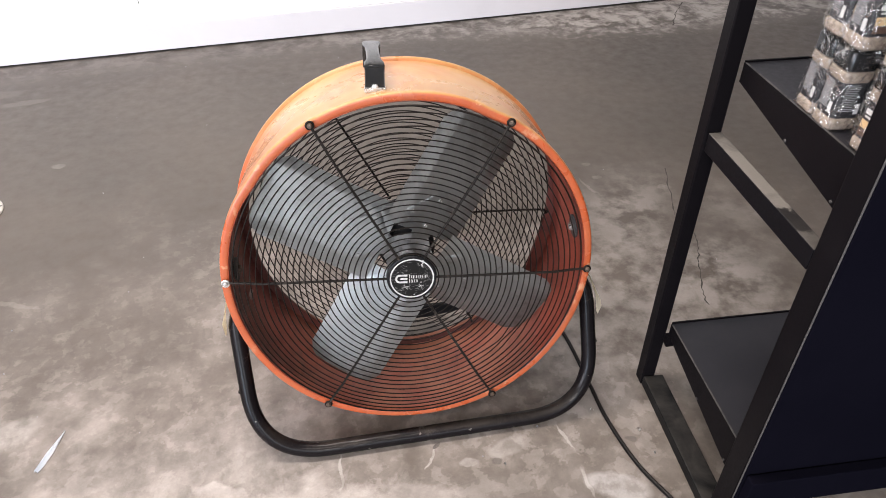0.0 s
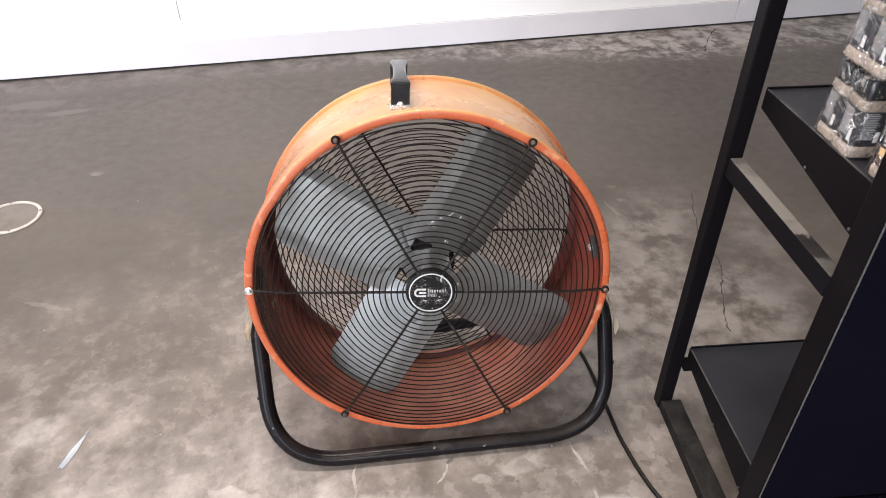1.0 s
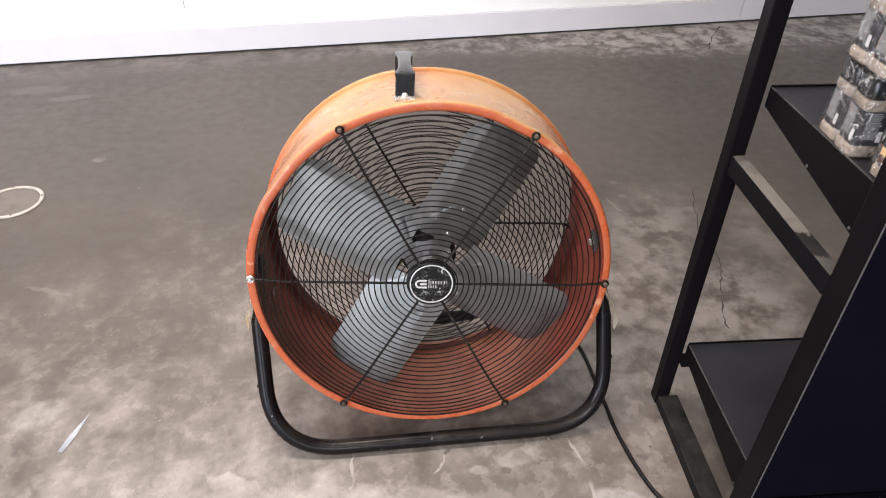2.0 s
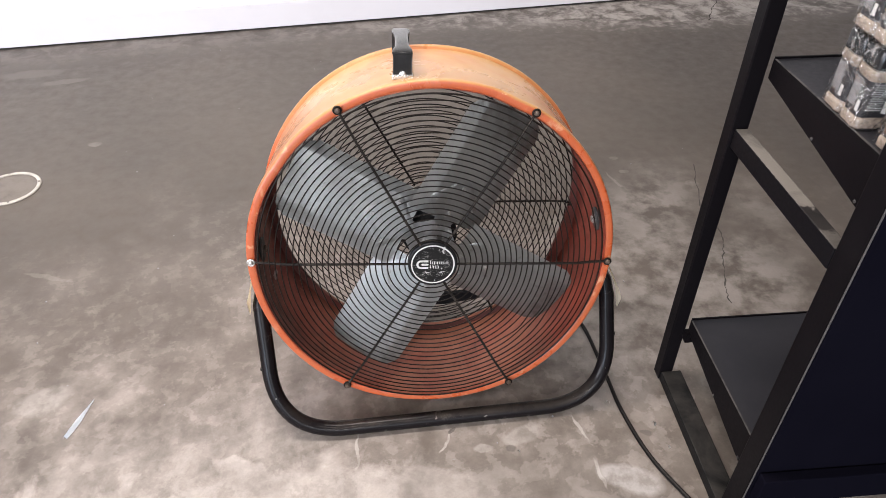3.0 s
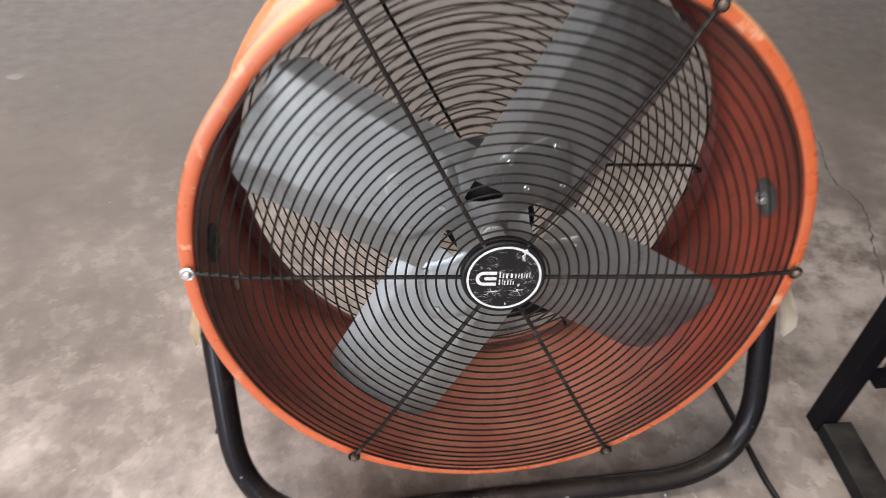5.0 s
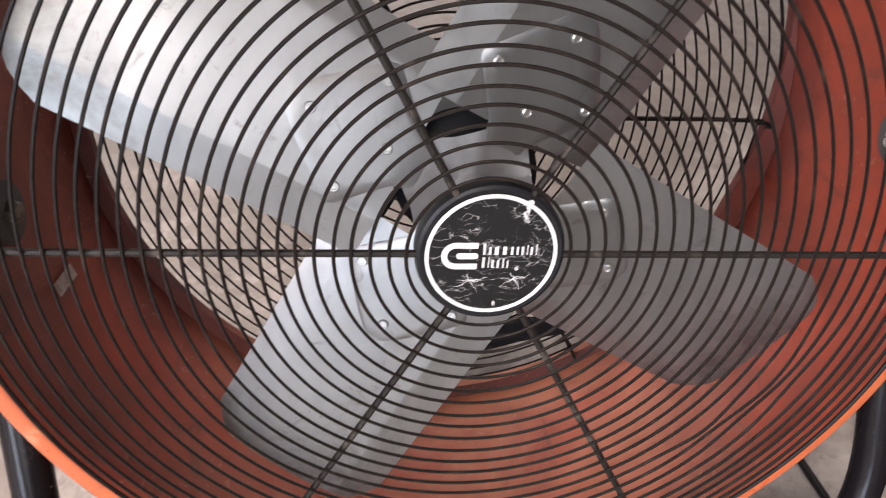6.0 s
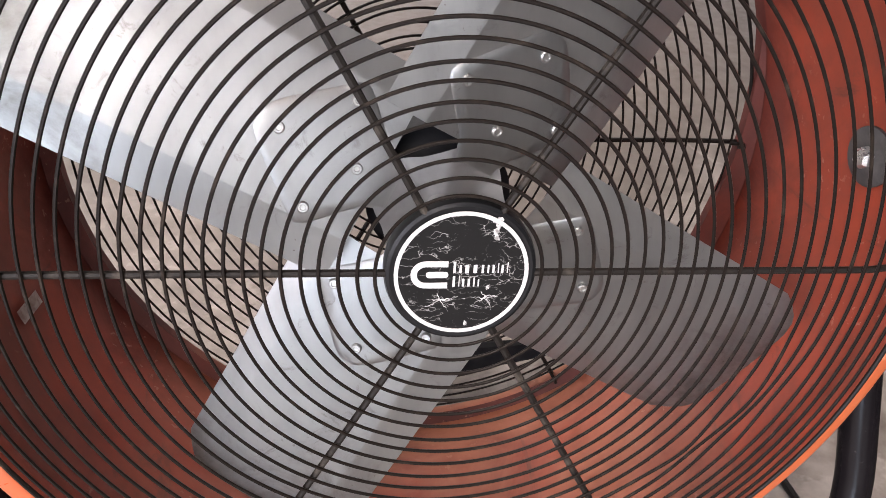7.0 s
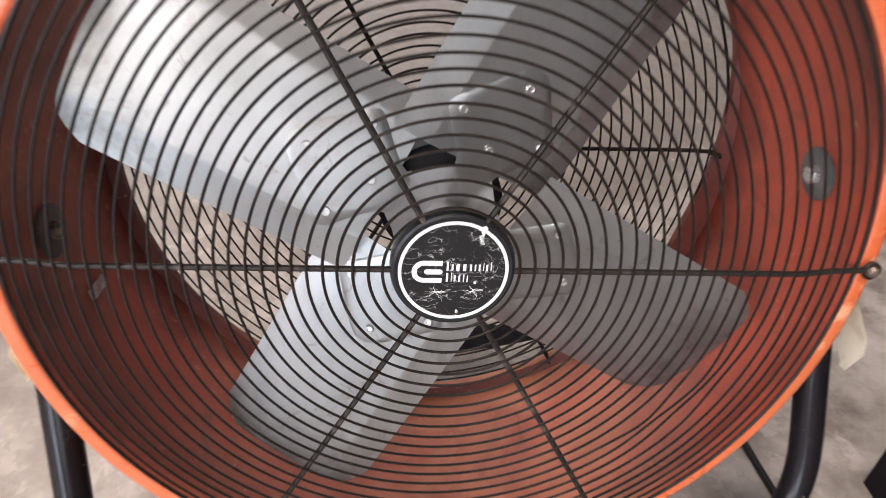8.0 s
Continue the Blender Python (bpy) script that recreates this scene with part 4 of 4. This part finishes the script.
# tubular stand
FOOT = fan.matrix_world.translation


def stand_point(x, y, z):
    return Vector((x, y, z)) - FOOT


legs = [(-0.3358, 0.1132, 0.360), (-0.3182, -0.0818, 0.0151), (0.3530, -0.0531, 0.0151), (0.3384, 0.1089, 0.375)]
pts = rounded([stand_point(*p) for p in legs], 0.138, 14)
# short steps along the straight runs
pts = [p for a, b in zip(pts, pts[1:]) for p in ([a.lerp(b, k / 8) for k in range(8)] if (b - a).length > 0.08 else [a])] + [pts[-1]]
tube = sweep(pts, 0.0149, 16)
# the legs' upper ends are flattened against the drum, hidden in the camera's view
for v in tube.verts:
    top = max(0.0, min(1.0, (v.co.z - 0.25) / 0.05))
    flat = math.copysign(0.3235 + (abs(v.co.x) - 0.3235) * 0.22, v.co.x)
    v.co.x += (flat - v.co.x) * top
stand = part("stand", tube, TUBE, fan, "bent black steel tube stand")
for x, y, z in ((-0.3375, -0.014, 0.135), (0.3605, 0.0077, 0.150)):
    b = lathe([(0.004, 0), (0.004, 0.003), (0.0001, 0.0045)], 10, Matrix.Translation(stand_point(x, y, z)) @ Matrix.Rotation(radians(90 if x > 0 else -90), 4, "Y"))
    part("stand_button", b, TUBE, stand)

# power cord from behind the drum across the floor
cord = [(0.19, 0.30, 0.030), (0.26, 0.31, 0.012), (0.325, 0.25, 0.006), (0.357, 0.172, 0.005), (0.371, 0.03, 0.005), (0.378, -0.069, 0.005), (0.401, -0.179, 0.005), (0.438, -0.264, 0.005), (0.52, -0.42, 0.005), (0.72, -0.75, 0.005)]
part("power_cord", sweep([stand_point(*p) for p in curve_points(cord, 8)], 0.0042, 8), CORD, fan, "black rubber power cord on the floor")

# ---------------------------------------------------------------- shelving
rack = empty("shelf_rack", 0.9, -0.15, 0)
tagged(rack, "black steel shelving rack with closed dark end panel", "shelving")


def rack_part(name, bm, material, parent=None, label="", smooth=False):
    bmesh.ops.translate(bm, verts=bm.verts[:], vec=-rack.matrix_world.translation)
    return part(name, bm, material, parent or rack, label, smooth)


RX0, RX1 = 0.487, 1.75
for x0 in (RX0, RX1 - 0.03):
    rack_part("post", boxed(x0 - 0.005, x0 + 0.023, 0.006, 0.034, 0.0, 1.9, bevel=0.002), SHELF)
    rack_part("post", boxed(x0, x0 + 0.030, -0.345, -0.302, 0.0, 1.9, bevel=0.002), SHELF)
    rack_part("foot_beam", boxed(x0 - 0.003, x0 + 0.040, -0.301, 0.005, 0.001, 0.026, bevel=0.002), DUSTYFOOT, label="dusty black foot beam")
    rack_part("tie_bar", boxed(x0 + 0.000, x0 + 0.0225, -0.301, 0.005, 0.577, 0.611, bevel=0.002), DUSTED, label="black tie bar with dusty top")
    rack_part("tie_bar", boxed(x0 + 0.002, x0 + 0.028, -0.301, 0.005, 1.30, 1.326, bevel=0.002), SHELF)
rack_part("bottom_rail", boxed(RX0 + 0.002, RX1, -0.372, -0.3535, 0.137, 0.198, bevel=0.002), PANEL)
panel = rack_part("end_panel", boxed(RX0 - 0.0005, RX1, -0.352, -0.3465, 0.10, 1.9), PANEL, label="dark laminated panel")
rack_part("panel_edge", boxed(RX0 - 0.0018, RX0 - 0.0008, -0.3500, -0.3478, 0.10, 1.9), PANELEDGE, panel, "raw grey board edge")


def shelf_board(z, name="shelf"):
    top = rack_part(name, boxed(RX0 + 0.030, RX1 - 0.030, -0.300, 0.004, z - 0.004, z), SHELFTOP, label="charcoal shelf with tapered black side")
    for x in (RX0 + 0.0275, RX1 - 0.032):
        side = bmesh.new()
        quad = ((0.004, z + 0.001), (0.004, z - 0.030), (-0.296, z - 0.080), (-0.296, z + 0.001))
        a = [side.verts.new((x, y, q)) for y, q in quad]
        b = [side.verts.new((x + 0.0022, y, q)) for y, q in quad]
        side.faces.new(a)
        side.faces.new(b[::-1])
        for k in range(4):
            j = (k + 1) % 4
            side.faces.new((a[k], a[j], b[j], b[k]))
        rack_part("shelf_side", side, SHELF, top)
        # pale strip that paints in the dusty edge's highlight
        rack_part("shelf_edge", boxed(x - 0.0006, x + 0.0022, -0.290, 0.000, z + 0.0012, z + 0.0022), EDGEPALE, top, "thin pale strip for the shelf edge's dust and highlight")
        if x < 1:
            for y, drop in ((-0.1435, 0.051), (-0.2660, 0.070)):
                rack_part("shelf_stud", lathe([(0.0027, 0), (0.0024, 0.0012), (0.0001, 0.0018)], 10, Matrix.Translation((x, y, z - drop)) @ Matrix.Rotation(radians(-90), 4, "Y")), RUBBER, top, smooth=True)
    rack_part("shelf_lip", boxed(RX0 + 0.030, RX1 - 0.030, 0.0042, 0.007, z - 0.030, z + 0.003), SHELF, top)
    for x in (RX0 + 0.02, RX1 - 0.04) if z < 0.3 else ():
        rack_part("shelf_peg", boxed(x, x + 0.02, -0.010, 0.006, z - 0.05, z - 0.026), SHELF, top)
    return top


for z in (0.178, 0.728, 1.04):
    shelf_board(z)

# ---------------------------------------------------------------- jars


def jar_section(w, h, n=6):
    """A square with well rounded corners."""
    pts = []
    r = 0.45 * w
    for cx, cy, a0 in ((1, 1, 0), (-1, 1, 90), (-1, -1, 180), (1, -1, 270)):
        for k in range(n):
            a = radians(a0 + 90 * k / (n - 1))
            pts.append(((w - r) * cx + r * math.cos(a), (w - r) * cy + r * math.sin(a), h))
    return pts


def stacked(rows):
    b = bmesh.new()
    rings = [[b.verts.new(p) for p in row] for row in rows]
    n = len(rings[0])
    for lo, hi in zip(rings, rings[1:]):
        for k in range(n):
            b.faces.new((lo[k], lo[(k + 1) % n], hi[(k + 1) % n], hi[k]))
    b.faces.new(rings[0])
    b.faces.new(rings[-1])
    return b


def spice_jar(m, front):
    jar = new("spice_jar")
    jar.empty_display_size = 0.02
    w = 0.0208
    part("jar_body", stacked([jar_section(s * w, h) for h, s in ((0.0, 0.88), (0.003, 1.0), (0.012, 1.02), (0.0145, 0.97), (0.016, 0.90), (0.0635, 0.90), (0.066, 0.97), (0.070, 1.0), (0.076, 0.94), (0.078, 0.80))]), SPICE, jar, "clear jar full of pale seasoning")
    part("jar_cap", stacked([jar_section(s * w, h) for h, s in ((0.0775, 0.90), (0.0785, 0.96), (0.0990, 0.95), (0.1015, 0.89))]), BLACK, jar, "black screw cap")
    lab = part("jar_label", stacked([jar_section(0.925 * w, h) for h in (0.0165, 0.0630)]), JARLABEL, jar, "charcoal paper label")
    f = 0.925 * w
    # print as plain bars
    for side in range(4):
        rot = Matrix.Rotation(radians(90 * side), 4, "Z")
        bars = []
        if side == front:
            bars = [(-0.011, 0.011, 0.0475, 0.0535, WHITE), (-0.010, 0.010, 0.043, 0.0452, WHITE), (-0.0125, 0.0125, 0.030, 0.0395, GOLD), (-0.0125, 0.0125, 0.0205, 0.0285, BROWN)]
        else:
            bars = [(-0.0125 + 0.0012 * (k % 2), 0.0035 + 0.0030 * ((k * 7) % 4) / 3, 0.0597 - 0.0024 * k, 0.0606 - 0.0024 * k, GREYLABEL) for k in range(15)]
            bars += [(0.0075, 0.0130, 0.022, 0.036, WHITE)]
        for x0, x1, z0, z1, mt in bars:
            part("print_bar", boxed(x0, x1, -f - 0.0006, -f + 0.0004, z0, z1, m=rot), mt, lab, smooth=False)
    jar.matrix_world = m
    return tagged(jar, "small square jar of pale seasoning with charcoal label", "jar", "jars on the shelf")


def film(x, y, z, wx, wy, h, turn):
    rows = []
    for k, (s, hh) in enumerate(((0.96, 0.0), (1.03, 0.006), (1.02, 0.018), (0.985, 0.04), (1.0, 0.062), (1.01, 0.070), (0.93, 0.085), (0.9, 0.103))):
        ring = []
        for i in range(64):
            a = 2 * math.pi * i / 64
            c, d = math.copysign(abs(math.cos(a)) ** 0.35, math.cos(a)), math.copysign(abs(math.sin(a)) ** 0.35, math.sin(a))
            q = 1 + 0.045 * noise.noise(Vector((c * 9 + x * 50, d * 9, hh * 120))) + 0.02 * noise.noise(Vector((c * 25, d * 25 + x * 90, hh * 300)))
            ring.append((wx * s * c * q, wy * s * d * q, hh))
        rows.append(ring)
    ob = part("shrink_wrap", stacked(rows), FILM)
    for corner in (36, 44):
        seam = part("film_seam", sweep([Vector(ring[corner]) * 1.004 for ring in rows[1:]], 0.0011, 6), FILM, ob, "gathered white seam of the film")
        seam.visible_shadow = False
    ob.matrix_world = pose(x, y, z, 0, 0, turn)
    ob.visible_shadow = False
    return tagged(ob, "crinkled clear shrink film round a pack of jars", "shrink wrap", "film on the jars")


SHELF_Z = 0.7285
J = 0.0425


def put_jar(x, y, z, turn, front):
    global masters
    if front not in masters:
        masters[front] = spice_jar(pose(x, y, z, 0, 0, turn), front)
    else:
        copy_thing(masters[front], pose(x, y, z, 0, 0, turn))


masters = {}
for tier, (dx, dy, dturn) in enumerate(((0.0, 0.0, 0.0), (0.004, 0.002, 2.0))):
    z = SHELF_Z + tier * 0.1035 + 0.0006
    base = pose(0.557 + dx, -0.173 + dy, z, 0, 0, -3 + dturn)
    for i in range(2):
        for j in range(2):
            p = base @ Vector(((i - 0.5) * J, (j - 0.5) * J, 0))
            put_jar(p.x, p.y, p.z, -3 + dturn, 1 if tier == 0 else 0)
    film(0.557 + dx, -0.173 + dy, z, 0.0455, 0.0455, 0.103, -3 + dturn)
for tier in range(2):
    z = SHELF_Z + tier * 0.1035 + 0.0006
    base = pose(0.562, -0.2655, z, 0, 0, 2)
    for i in range(2):
        p = base @ Vector(((i - 0.5) * J, 0, 0))
        put_jar(p.x, p.y, p.z, 2, 2 if tier else 3)
    film(0.562, -0.2655, z, 0.0455, 0.0235, 0.103, 2)

# ---------------------------------------------------------------- on the floor
cover = empty("floor_cleanout", -1.215, 0.885, 0)
tagged(cover, "round brown floor cleanout cover in a pale metal ring", "floor cover")
part("cover_ring", lathe([(0.0775, 0.0005), (0.0775, 0.004), (0.079, 0.005), (0.086, 0.005), (0.088, 0.003), (0.088, 0.0005)], 64, closed=True), BRASS, cover, "pale metal ring")
part("cover_plate", lathe([(0.0770, 0.0006), (0.0770, 0.0015), (0.0001, 0.0026)], 48), LID, cover, "dull brown cover plate")
for k in range(4):
    a = radians(20 + 90 * k)
    part("cover_screw", lathe([(0.0035, 0.0045), (0.0035, 0.0062), (0.0001, 0.0066)], 10, Matrix.Translation((0.0825 * math.cos(a), 0.0825 * math.sin(a), 0))), LID, cover)

bm = bmesh.new()
rows = []
for s, w in ((0.0, 0.0034), (0.15, 0.0062), (0.45, 0.0066), (0.7, 0.0038), (1.0, 0.0005)):
    c = Vector((-0.744, -0.045, 0)).lerp(Vector((-0.717, 0.050, 0)), s)
    n = Vector((0.96, -0.27, 0))
    rows.append([bm.verts.new(c + n * w + Vector((0, 0, 0.0015))), bm.verts.new(c + Vector((0, 0, 0.007 * (1 - s) + 0.003))), bm.verts.new(c - n * w + Vector((0, 0, 0.0015)))])
for a, b in zip(rows, rows[1:]):
    for j in range(2):
        bm.faces.new((a[j], b[j], b[j + 1], a[j + 1]))
bmesh.ops.solidify(bm, geom=bm.faces[:], thickness=0.0005)
tagged(part("paper_scrap", bm, PAPER, smooth=False), "thin pointed scrap of pale blue paper on concrete", "paper scrap")

# crumbs of grit on the concrete
random.seed(9)
bm = bmesh.new()
for k in range(60):
    x, y = random.uniform(-1.1, 0.9), random.uniform(-0.5, 2.0)
    s = random.uniform(0.0010, 0.0026)
    bmesh.ops.create_icosphere(bm, subdivisions=1, radius=s, matrix=Matrix.Translation((x, y, s * 0.5)))
tagged(part("floor_grit", bm, GREYLABEL, smooth=False), "pale crumbs of grit scattered over concrete", "grit", kind="stuff")

for x, y, turn, size in ((0.434, -0.108, 20, 0.008), (0.357, -0.048, 80, 0.006), (0.447, -0.165, 0, 0.004), (0.150, -0.150, 40, 0.005)):
    rows = []
    bm = bmesh.new()
    for k in range(7):
        a = radians(-100 + 200 * k / 6)
        p = Vector((size * math.cos(a), size * 0.7 * math.sin(a), 0))
        rows.append([bm.verts.new(p + Vector((0, 0, 0.0008))), bm.verts.new(p * 0.50 + Vector((0, 0, 0.0046)))])
    for a, b in zip(rows, rows[1:]):
        bm.faces.new((a[0], b[0], b[1], a[1]))
    bmesh.ops.solidify(bm, geom=bm.faces[:], thickness=0.0006)
    curl = part("plastic_curl", bm, WHITE, smooth=False)
    curl.matrix_world = pose(x, y, 0, 0, 0, turn)
    tagged(curl, "tiny white curled plastic shaving on the concrete", "plastic scrap", "shavings on the floor")
